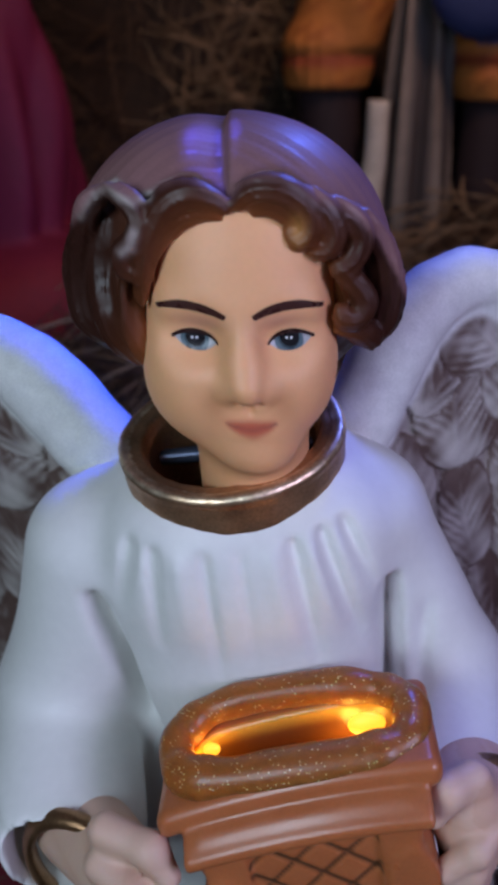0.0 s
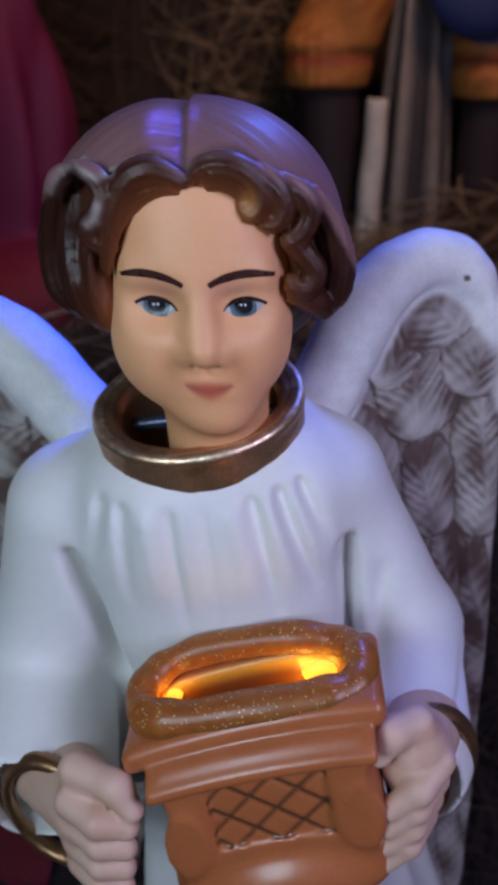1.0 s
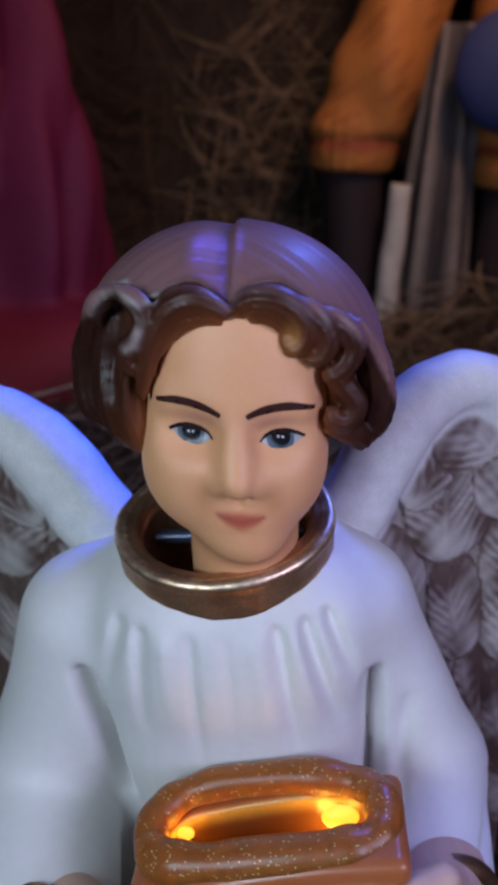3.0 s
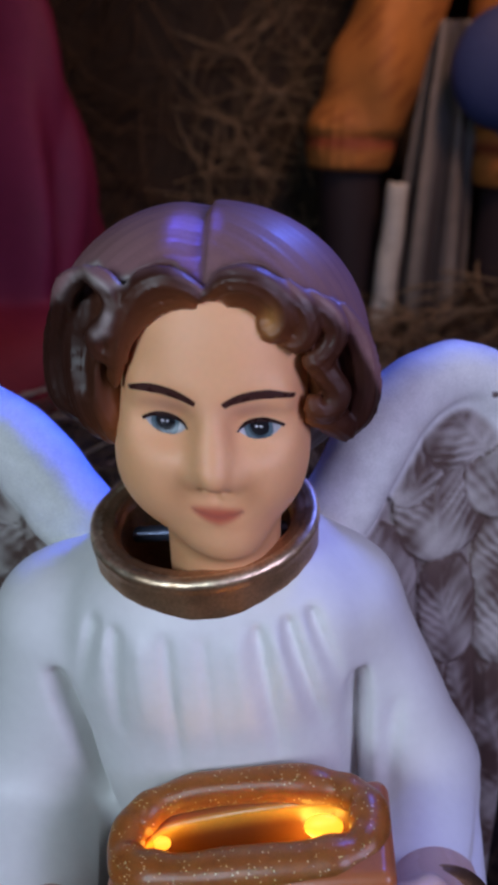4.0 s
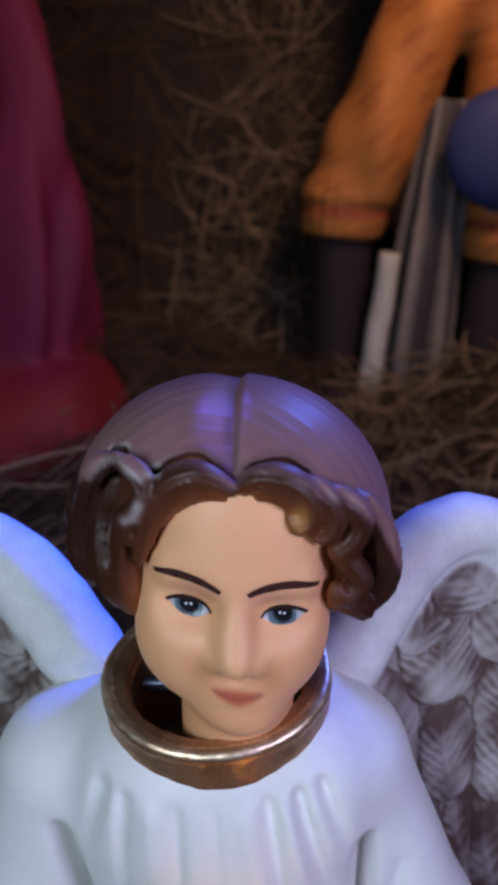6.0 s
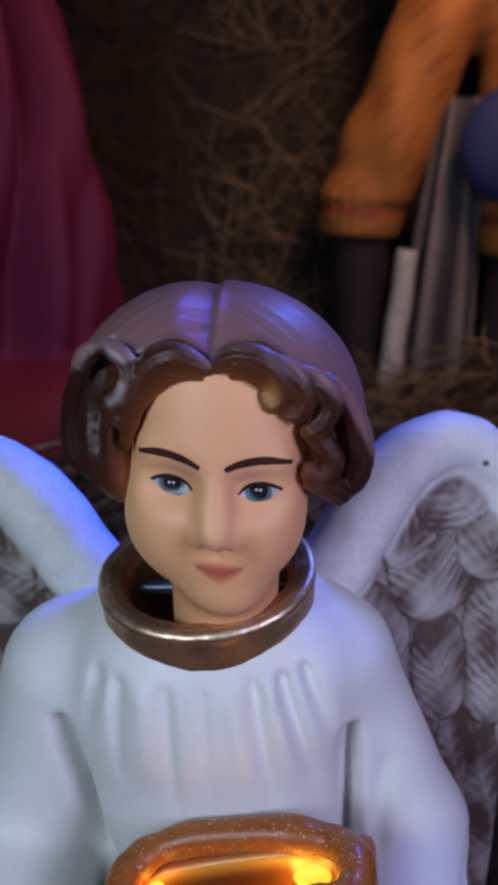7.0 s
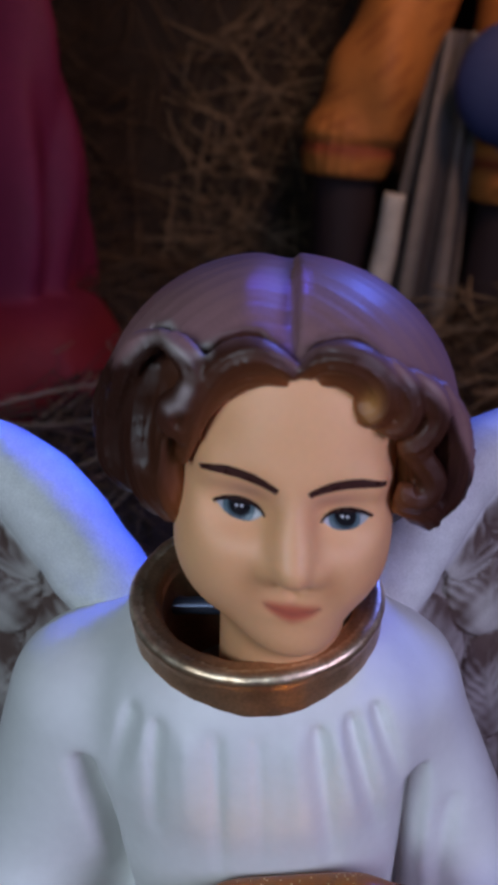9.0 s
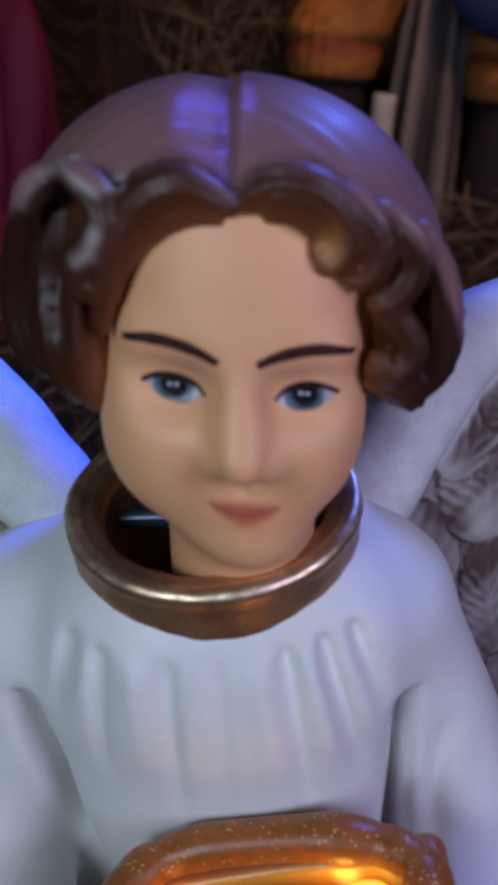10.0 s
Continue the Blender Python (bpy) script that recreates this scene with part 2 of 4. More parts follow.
straws("floor_hay", 700, 7, (-0.8, 0.3), (0.8, 0.8), (0.05, 0.18), (0.0008, 0.0020), 0.012, 0.05, "scattered straw on the dark floor")


# ---- the angel ----
LEAN_OF_BODY = radians(7.0)
BODY = (-0.012, 0.412, 0.424)


def slant(verts, origin, angle):
    c, s = math.cos(angle), math.sin(angle)
    u, v, w = verts.T
    return np.stack([origin[0] + u * c - w * s, origin[1] + v, origin[2] + u * s + w * c], 1)


def head_axis(z):
    return -0.0035 - 0.10 * (z - 0.515)


def lump(p, c, r, n):
    """An ellipsoid with a squarer or rounder section, by its power n."""
    k = sum(np.abs((p[i] - c[i]) / r[i]) ** n for i in range(3)) ** (1 / n)
    return (k - 1) * min(r)


def face_field(p):
    x, y, z = p
    x = x - head_axis(z)
    a = np.abs(x)
    p = (x, y, z)
    m = (a, y, z)
    b = (p[0] + head_axis(z) + 0.0052, y, z)
    f = lump(b, (0, 0.397, 0.525), (0.0430, 0.0465, 0.0550), 2.4)
    f = melt(f, lump(b, (0.0012, 0.3930, 0.480), (0.0362, 0.0405, 0.0450), 2.2), 0.026)
    f = melt(f, ellipsoid((np.abs(b[0]), y, z), (0.0190, 0.3765, 0.4790), (0.0190, 0.0188, 0.0190)), 0.024)
    f = melt(f, ellipsoid(p, (0, 0.3660, 0.4478), (0.0155, 0.0130, 0.0118)), 0.016)
    f = melt(f, rod(p, (-0.0055, 0.399, 0.405), (-0.0030, 0.395, 0.455), 0.0280, 0.0285), 0.008)
    f = carve(f, ellipsoid(m, (0.0213, 0.3470, 0.5060), (0.0150, 0.0115, 0.0085)), 0.014)
    f = melt(f, ellipsoid(m, (0.0213, 0.3725, 0.5030), (0.0130, 0.0145, 0.0108)), 0.004)
    f = melt(f, rod(m, (0.0085, 0.3600, 0.5160), (0.028, 0.3640, 0.5185), 0.004, 0.004), 0.012)
    f = melt(f, rod(p, (0, 0.3575, 0.514), (0, 0.3440, 0.4858), 0.0030, 0.0072), 0.009)
    f = melt(f, ellipsoid(m, (0.0086, 0.3510, 0.4830), (0.0052, 0.0060, 0.0052)), 0.005)
    f = carve(f, ellipsoid(m, (0.0042, 0.3470, 0.4775), (0.0022, 0.0030, 0.0010)), 0.0015)
    f = melt(f, ellipsoid(p, (0, 0.3600, 0.4672), (0.0160, 0.0080, 0.0095)), 0.010)
    f = melt(f, ellipsoid(m, (0.0030, 0.3558, 0.4692), (0.0100, 0.0050, 0.0030)), 0.004)
    f = melt(f, ellipsoid(p, (0, 0.3552, 0.4622), (0.0105, 0.0050, 0.0034)), 0.004)
    f = carve(f, rod(p, (0, 0.3462, 0.4765), (0, 0.3475, 0.4725), 0.0010, 0.0014), 0.003)
    return meet(f, z - 0.5635, 0.003)


def locks():
    """Locks of hair: points along each, and the radii."""
    # rolled fringe and temple curl
    yield [(-0.0091, 0.355, 0.5596), (-0.0156, 0.355, 0.5635), (-0.0240, 0.3553, 0.5650), (-0.0324, 0.3562, 0.5608), (-0.0375, 0.3573, 0.5538), (-0.0413, 0.3584, 0.5451), (-0.0440, 0.3592, 0.5363), (-0.0450, 0.3610, 0.5284), (-0.0470, 0.3650, 0.5180)], (0.0025, 0.0046, 0.0060, 0.0062, 0.0055, 0.0050, 0.0044, 0.0036, 0.0024)
    yield [(-0.0120, 0.357, 0.5560), (-0.0210, 0.357, 0.5575), (-0.0290, 0.3575, 0.5545), (-0.0345, 0.359, 0.5480), (-0.0385, 0.3605, 0.5400)], (0.0025, 0.0040, 0.0042, 0.0036, 0.0025)
    yield [(-0.0565, 0.3634, 0.5655), (-0.0488, 0.3592, 0.5613), (-0.0445, 0.3569, 0.5545), (-0.0470, 0.3569, 0.5465), (-0.0532, 0.3598, 0.5405), (-0.0525, 0.3612, 0.5335), (-0.0460, 0.3603, 0.5302)], (0.0035, 0.0048, 0.0046, 0.0050, 0.0048, 0.0042, 0.0028)
    # outer side, hanging behind the hollow
    yield [(-0.0600, 0.366, 0.5640), (-0.0680, 0.371, 0.5585), (-0.0730, 0.379, 0.5465), (-0.0770, 0.387, 0.5300), (-0.0785, 0.391, 0.5160), (-0.0765, 0.392, 0.5040), (-0.0690, 0.392, 0.4960)], (0.0035, 0.0055, 0.0058, 0.0068, 0.0075, 0.0080, 0.0070)
    yield [(-0.0625, 0.379, 0.5500), (-0.0655, 0.381, 0.5320), (-0.0650, 0.380, 0.5140), (-0.0605, 0.379, 0.5000), (-0.0530, 0.380, 0.4900)], (0.0040, 0.0055, 0.0070, 0.0078, 0.0065)
    yield [(-0.0550, 0.375, 0.5420), (-0.0555, 0.374, 0.5260), (-0.0540, 0.374, 0.5090), (-0.0505, 0.375, 0.4950), (-0.0460, 0.378, 0.4870)], (0.0035, 0.0050, 0.0060, 0.0062, 0.0045)
    yield [(-0.0790, 0.402, 0.5400), (-0.0830, 0.406, 0.5220), (-0.0800, 0.409, 0.5040), (-0.0700, 0.412, 0.4890)], (0.0060, 0.0080, 0.0090, 0.0085)
    # the other half of the fringe, ending in a curl
    yield [(-0.0048, 0.355, 0.5605), (0.0006, 0.3552, 0.5655), (0.0093, 0.3555, 0.5670), (0.0175, 0.3567, 0.5640), (0.0238, 0.3580, 0.5580), (0.0252, 0.3580, 0.5505), (0.0215, 0.3572, 0.5462), (0.0175, 0.3575, 0.5490)], (0.0025, 0.0045, 0.0062, 0.0064, 0.0058, 0.0048, 0.0042, 0.0028)
    yield [(0.0020, 0.357, 0.5590), (0.0090, 0.357, 0.5600), (0.0150, 0.3578, 0.5570), (0.0190, 0.359, 0.5530)], (0.0025, 0.0040, 0.0038, 0.0026)
    yield [(0.0245, 0.360, 0.5635), (0.0315, 0.3615, 0.5565), (0.0350, 0.362, 0.5482), (0.0330, 0.3615, 0.5420), (0.0280, 0.3600, 0.5412)], (0.0045, 0.0058, 0.0054, 0.0044, 0.0030)
    yield [(0.0344, 0.364, 0.5590), (0.0432, 0.367, 0.5525), (0.0470, 0.3695, 0.5443), (0.0440, 0.3675, 0.5365), (0.0385, 0.3645, 0.5325)], (0.0045, 0.0058, 0.0060, 0.0052, 0.0035)
    yield [(0.0480, 0.376, 0.5520), (0.0575, 0.384, 0.5380), (0.0620, 0.389, 0.5210), (0.0615, 0.391, 0.5060), (0.0565, 0.394, 0.4950)], (0.0050, 0.0072, 0.0082, 0.0085, 0.0075)
    yield [(0.0395, 0.3665, 0.5318), (0.0456, 0.3690, 0.5249), (0.0505, 0.3710, 0.5173), (0.0478, 0.3695, 0.5105), (0.0418, 0.3665, 0.5105), (0.0400, 0.3655, 0.5150)], (0.0045, 0.0054, 0.0058, 0.0052, 0.0042, 0.0028)
    yield [(0.0410, 0.372, 0.5050), (0.0490, 0.377, 0.5020), (0.0555, 0.384, 0.4960)], (0.0040, 0.0058, 0.0060)
    yield [(0.0560, 0.402, 0.5350), (0.0625, 0.408, 0.5180), (0.0615, 0.412, 0.5020), (0.0550, 0.414, 0.4920)], (0.0070, 0.0085, 0.0085, 0.0070)


def smooth_line(points, radii, pieces=3):
    """A rounder line through the points of a lock."""
    q = np.column_stack([points, radii])
    q = np.vstack([2 * q[0] - q[1], q, 2 * q[-1] - q[-2]])
    out = []
    for i in range(1, len(q) - 2):
        for t in np.arange(pieces) / pieces:
            out.append(0.5 * (2 * q[i] + (q[i + 1] - q[i - 1]) * t + (2 * q[i - 1] - 5 * q[i] + 4 * q[i + 1] - q[i + 2]) * t * t + (3 * q[i] - q[i - 1] - 3 * q[i + 1] + q[i + 2]) * t ** 3))
    return np.array(out + [q[-2]])


def add_lock(f, p, points, radii):
    """Melts one lock, grooved along its length, into the field f on the grid p."""
    line = smooth_line(points, radii)
    span = [np.flatnonzero((p[i].ravel() > line[:, i].min() - 0.022) & (p[i].ravel() < line[:, i].max() + 0.022)) for i in range(3)]
    cut = tuple(slice(k[0], k[-1] + 1) for k in span)
    x, y, z = p[0][cut[0]], p[1][:, cut[1]], p[2][:, :, cut[2]]
    best = None
    for a, b in zip(line, line[1:]):
        dx, dz = b[0] - a[0], b[2] - a[2]
        off = ((x - a[0]) * dz - (z - a[2]) * dx) / max(math.hypot(dx, dz), 1e-5)
        g = rod((x, y, z), a[:3], b[:3], a[3], b[3]) + (0.00080 if max(radii) > 0.009 else 0.00050) * np.sin(2 * np.pi * off / (0.0058 if max(radii) > 0.009 else 0.0042)) + 0.0002 * np.sin(2 * np.pi * off / 0.0020 + 1)
        best = g if best is None else melt(best, g, 0.002)
    f[cut] = melt(f[cut], best, 0.0045 if max(radii) > 0.009 else 0.003)


CAP_X = (-0.090, -0.0703, -0.0634, -0.0572, -0.052, -0.0455, -0.0401, -0.036, -0.0284, -0.0224, -0.0131, -0.0086, -0.0061, -0.0011, 0.006, 0.0141, 0.0222, 0.028, 0.0387, 0.046, 0.0537, 0.0656, 0.075)
CAP_Z = (0.540, 0.5552, 0.5651, 0.5671, 0.5639, 0.5619, 0.5639, 0.5678, 0.5712, 0.5713, 0.5657, 0.5612, 0.5635, 0.5702, 0.5724, 0.5723, 0.5677, 0.5619, 0.559, 0.5538, 0.5456, 0.526, 0.505)


def above_cap_edge(x, z):
    """Height above the scalloped brim where the smooth crown ends and the curls begin."""
    return z - np.interp(x, CAP_X, CAP_Z)


def hair_field(p):
    x, y, z = p
    xs = x - head_axis(z)
    q = (xs, y, z)
    f = lump((x + 0.0105, y, z), (0, 0.413, 0.520), (0.0775, 0.067, 0.0730), 2.1)
    f = meet(f, 0.4835 + 0.10 * (x + 0.0105) - z, 0.022)
    f = melt(f, ellipsoid(q, (0, 0.428, 0.50), (0.056, 0.052, 0.042)), 0.02)
    valley = np.exp(-((xs + 0.001) / np.where(xs < -0.001, 0.0115, 0.0016)) ** 2)
    f = f + 0.0062 * valley * rise(z, 0.556, 0.575) * (1 - 0.60 * rise(y, 0.375, 0.425))
    f = carve(f, lump(q, (0, 0.328, 0.506), (0.050, 0.072, 0.0545), 2.3), 0.005)
    f = f + 0.0042 * (1 - rise(above_cap_edge(x, z), -0.0045, 0.0005)) * (1 - rise(y, 0.385, 0.41))
    away = np.abs(xs)
    f = f + 0.00012 * np.sin(2 * np.pi * (y + 0.35 * away + 0.002 * np.sin(60 * away)) / 0.0085) + 0.00008 * np.sin(2 * np.pi * (y + 0.32 * away) / 0.0037)
    for points, radii in (([(-0.0570, 0.3605, 0.5560), (-0.0620, 0.3640, 0.5453), (-0.0650, 0.3680, 0.5310), (-0.0625, 0.3680, 0.5150)], (0.0050, 0.0085, 0.0085, 0.0050)),
                          ([(0.0525, 0.375, 0.545), (0.0545, 0.380, 0.530), (0.0545, 0.382, 0.515)], (0.003, 0.0055, 0.003)),
                          ([(0.0400, 0.360, 0.5460), (0.0390, 0.360, 0.5395)], (0.004, 0.004))):
        f = carve(f, chain(p, points, radii, 0.003), 0.004)
    for points, radii in locks():
        add_lock(f, p, points, radii)
    return f


def onto_face(x, z, proud):
    """Points on the front of the face, straight ahead of x and z, a little proud of it."""
    ys = np.linspace(0.325, 0.40, 301)
    f = face_field((x[:, None], ys[None, :], z[:, None]))
    first = np.argmax(f < 0, axis=1)
    i = np.arange(len(x))
    a, b = f[i, first - 1], f[i, first]
    return np.stack([x, ys[first - 1] + (ys[1] - ys[0]) * a / (a - b) - proud, z], 1)


def patch(shells, across, along, proud, paint):
    """A painted patch on the face from two arrays of one shape: x and z."""
    n, m = across.shape
    z = along.ravel()
    shells.add(onto_face(across.ravel() + head_axis(z), z, proud), grid_quads(n, m), paint, INK)


def stroke(shells, points, widths, proud, paint, side):
    """A brush stroke along points (x, z) with its widths, mirrored by side."""
    points = np.array(points)
    t = np.linspace(0, len(points) - 1, 30)
    deg = len(points) - 1
    px, pz = np.polyfit(np.arange(len(points)), points[:, 0], deg), np.polyfit(np.arange(len(points)), points[:, 1], deg)
    x, z = np.polyval(px, t), np.polyval(pz, t)
    w = np.interp(t, np.arange(len(widths)), widths)
    dx, dz = np.gradient(x), np.gradient(z)
    n = np.hypot(dx, dz)
    k = np.linspace(-1, 1, 5)
    patch(shells, (x[:, None] - (dz / n * w)[:, None] * k) * side, z[:, None] + (dx / n * w)[:, None] * k, proud, paint)


def disc(shells, cx, cz, r, top, bottom, proud, paint):
    """A round patch, cut off by the lids."""
    a, k = np.meshgrid(np.linspace(0, 2 * np.pi, 33), np.linspace(0.0, 1, 7), indexing="ij")
    x, z = cx + r * k * np.cos(a), cz + r * k * np.sin(a)
    patch(shells, x, np.clip(z, bottom(x), top(x)), proud, paint)


FEATHERS = [(0.175, -0.090, 0.0253, 0.0616, -0.05),
            (0.136, -0.099, 0.0194, 0.0418, 0.05),
            (0.096, -0.058, 0.0189, 0.0308, 0.35),
            (0.131, -0.027, 0.0278, 0.0361, 0.15),
            (0.174, 0.000, 0.0270, 0.0418, -0.10),
            (0.122, 0.004, 0.0152, 0.0290, -0.55),
            (0.149, 0.020, 0.0278, 0.0211, 0.50)]


def feathers():
    """Feathers of a wing, the lowest layer first: centre, half width, half length and lean."""
    for i in range(6):
        yield 0.072 + 0.0215 * i, -0.31 - 0.006 * i, 0.0150, 0.235, 0.02 + 0.012 * i
    for one in FEATHERS:
        yield one


def plumage(u, w):
    """Relief of the feathers in metres, and how much of the dark wash lies on them (0 to 1)."""
    h, wash = np.zeros(np.broadcast(u, w).shape), np.clip(0.48 + 0.3 * np.sin(140 * u + 30 * w) * np.sin(90 * w), 0, 1)
    for k, (cu, cw, hw, hl, lean) in enumerate(feathers()):
        c, s = math.cos(lean), math.sin(lean)
        a, b = (u - cu) * c + (w - cw) * s, (w - cw) * c - (u - cu) * s
        q = (np.abs(a) / hw) ** 2.3 + (np.abs(b) / hl) ** 2.6
        inside = q < 1
        bow = a + 0.0030 * np.sin(55 * b + k)
        wobble = 0.0016 * np.sin(150 * a + 5 * k) + 0.0024 * np.sin(110 * b + 9 * k) + 0.0006 * np.sin(370 * (a - b) + 3 * k)
        barb = np.sin(2 * np.pi * (b - (0.8 + 0.25 * (k % 4)) * np.abs(bow) + wobble) / (0.0088 + 0.0012 * (k % 3)))
        some = np.clip(0.55 + 0.75 * np.sin(88 * a + 61 * b + 2.1 * k) * np.sin(73 * b - 40 * a + k), 0, 1) * rise(np.abs(bow), 0.001, 0.004)
        spine = np.exp(-(bow / 0.0016) ** 2) * rise(b / hl, -0.75, -0.4)
        layer = 0.0009 * (k > 5) + 0.0012 * (k > 7) + 0.0012 * (k > 9)
        height = layer + 0.0044 * np.sqrt(np.clip(1 - q, 0, 1)) + 0.0006 * barb * some + 0.0010 * spine + 0.0005 * np.sin(190 * a + k) * np.sin(160 * b + 2 * k)
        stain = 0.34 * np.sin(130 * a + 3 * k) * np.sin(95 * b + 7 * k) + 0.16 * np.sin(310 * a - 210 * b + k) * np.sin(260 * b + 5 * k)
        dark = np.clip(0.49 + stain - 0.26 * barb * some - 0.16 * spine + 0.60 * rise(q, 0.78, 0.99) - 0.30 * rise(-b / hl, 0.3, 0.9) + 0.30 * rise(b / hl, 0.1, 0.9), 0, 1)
        h, wash = np.where(inside, height, h), np.where(inside, dark, wash)
    return h, wash


def outline_distance(u, w, corners):
    best, inside = None, np.zeros(np.broadcast(u, w).shape, bool)
    for (ax, ay), (bx, by) in zip(corners, corners[1:] + corners[:1]):
        ex, ey = bx - ax, by - ay
        t = np.clip(((u - ax) * ex + (w - ay) * ey) / (ex * ex + ey * ey), 0, 1)
        d = (u - ax - t * ex) ** 2 + (w - ay - t * ey) ** 2
        best = d if best is None else np.minimum(best, d)
        inside ^= ((ay > w) != (by > w)) & (u < ax + (w - ay) * ex / (by - ay if by != ay else 1e-9))
    return np.where(inside, -np.sqrt(best), np.sqrt(best))


WING_EDGE = [(0.045, -0.05), (0.064, -0.012), (0.079, 0.010), (0.092, 0.034), (0.107, 0.052), (0.124, 0.064), (0.142, 0.068), (0.160, 0.061), (0.174, 0.045), (0.184, 0.018),
             (0.188, -0.02), (0.188, -0.08), (0.184, -0.14), (0.178, -0.22), (0.171, -0.29), (0.161, -0.40), (0.152, -0.49), (0.143, -0.53), (0.122, -0.49), (0.095, -0.40), (0.07, -0.28), (0.055, -0.15)]


def wing_depth(u):
    return 0.052 + 0.42 * np.clip(u - 0.055, 0, 0.10) + 0.15 * np.clip(u - 0.155, 0, 1)


ARM = [(0.058, -0.035), (0.074, -0.010), (0.090, 0.018), (0.104, 0.038), (0.122, 0.051), (0.142, 0.056), (0.160, 0.050), (0.171, 0.036), (0.1805, 0.012), (0.1850, -0.05)]
ARM_SIZE = (0.016, 0.018, 0.0175, 0.0155, 0.0135, 0.0120, 0.0105, 0.0090, 0.0068, 0.004)


def wing_field(p):
    u, v, w = p
    h, _ = plumage(u, w)
    slab = np.abs(v - wing_depth(u) + h / 2) - (0.007 + h / 2)
    f = meet(outline_distance(u, w, WING_EDGE), slab, 0.008)
    arm = chain(p, [(a, float(wing_depth(a)) - 0.004, b) for a, b in ARM], ARM_SIZE, 0.020)
    return melt(f, arm, 0.006)


def wing_paint(u, v, w):
    _, wash = plumage(u, w)
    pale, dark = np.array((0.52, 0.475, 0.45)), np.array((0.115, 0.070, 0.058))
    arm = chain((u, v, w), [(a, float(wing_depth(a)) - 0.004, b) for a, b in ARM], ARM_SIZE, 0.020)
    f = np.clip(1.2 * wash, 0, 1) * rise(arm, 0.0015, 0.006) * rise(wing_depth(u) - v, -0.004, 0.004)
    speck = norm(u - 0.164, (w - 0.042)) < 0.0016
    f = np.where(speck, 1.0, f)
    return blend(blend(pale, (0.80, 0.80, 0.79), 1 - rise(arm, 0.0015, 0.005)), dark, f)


GATHERS = [((-0.048, -0.012), (-0.064, -0.062), 0.0050, 0.0030), ((-0.040, -0.016), (-0.046, -0.085), 0.0045, 0.0030), ((-0.015, -0.020), (-0.016, -0.105), 0.0042, 0.0024),
           ((0.003, -0.020), (0.004, -0.095), 0.0036, 0.0015), ((0.028, -0.018), (0.036, -0.102), 0.0048, 0.0036), ((0.040, -0.015), (0.058, -0.092), 0.0048, 0.0040),
           ((0.050, -0.012), (0.068, -0.066), 0.0042, 0.0030), ((-0.028, -0.018), (-0.030, -0.080), 0.0055, -0.0014), ((0.018, -0.018), (0.022, -0.085), 0.0060, -0.0016),
           ((0.036, -0.018), (0.047, -0.080), 0.0045, -0.0016),
           ((-0.082, -0.068), (-0.068, -0.165), 0.0068, 0.0120), ((0.077, -0.075), (0.072, -0.180), 0.0058, 0.0110), ((0.096, -0.10), (0.090, -0.15), 0.006, 0.0035)]


def robe_field(p):
    u, v, w = p
    a = np.abs(u) * np.where(u < 0, 1 - 0.07 * rise(-w, 0.02, 0.07) - 0.08 * rise(-w, 0.07, 0.14) + 0.05 * rise(-w, 0.165, 0.20), 1.02)
    m = (a, v, w)
    f = lump(p, (0, 0.014, -0.105), (0.084, 0.071, 0.120), 2.2)
    f = melt(f, lump(p, (0, 0.006, -0.052), (0.084, 0.062, 0.050), 2.3), 0.02)
    f = melt(f, rod(m, (0.066, 0.020, -0.062), (0.110, 0.012, -0.165), 0.041, 0.036), 0.014)
    f = melt(f, rod(m, (0.110, 0.012, -0.165), (0.103, -0.066, -0.196), 0.037, 0.0385), 0.012)
    f = melt(f, rod(m, (0.112, 0.02, -0.18), (0.108, -0.02, -0.24), 0.030, 0.022), 0.02)
    f = melt(f, rod(m, (0.044, 0.020, -0.026), (0.064, 0.020, -0.056), 0.022, 0.036), 0.014)
    f = melt(f, rod(m, (0.072, 0.030, -0.130), (0.078, 0.030, -0.250), 0.036, 0.040), 0.010)
    f = melt(f, rod(p, (-0.084, 0.016, -0.062), (-0.122, 0.012, -0.150), 0.046, 0.040), 0.014)
    front = (1 - rise(v, 0.0, 0.05)) * rise(0.26 * v - w, 0.012, 0.022)
    for start, end, width, deep in GATHERS:
        f = f + 1.35 * deep * crease(u, w, start, end, 0.8 * width) * front
    f = f + 0.0035 * crease(a, w, (0.150, -0.168), (0.118, -0.172), 0.0035) + 0.0022 * crease(a, w, (0.150, -0.20), (0.125, -0.215), 0.004)
    f = f + 0.0008 * np.sin(60 * u + 3) * np.sin(45 * w)
    f = carve(f, np.maximum(norm((a - 0.103) / 0.85, w + 0.197) - 0.031, v + 0.070 + 0.3 * (0.1 - a)), 0.003)
    hole = norm((u - 0.0012) / 0.052, v / 0.045) - 1
    return carve(f, np.maximum(hole * 0.045, -0.125 - w), 0.004)


def skirt_field(p):
    u, v, w = p
    t = np.clip((-0.19 - w) / 0.54, 0, 1)
    v = v - 0.03 - 0.02 * t
    around = np.arctan2(v, u)
    r = 0.062 + 0.085 * t + 0.010 * t * np.sin(13 * around + 2 * np.sin(3 * around)) + 0.006 * np.sin(7 * around + 1)
    return np.maximum(norm(u / 1.12, v) - r, np.maximum(w + 0.15, -0.722 - w)) * 0.8


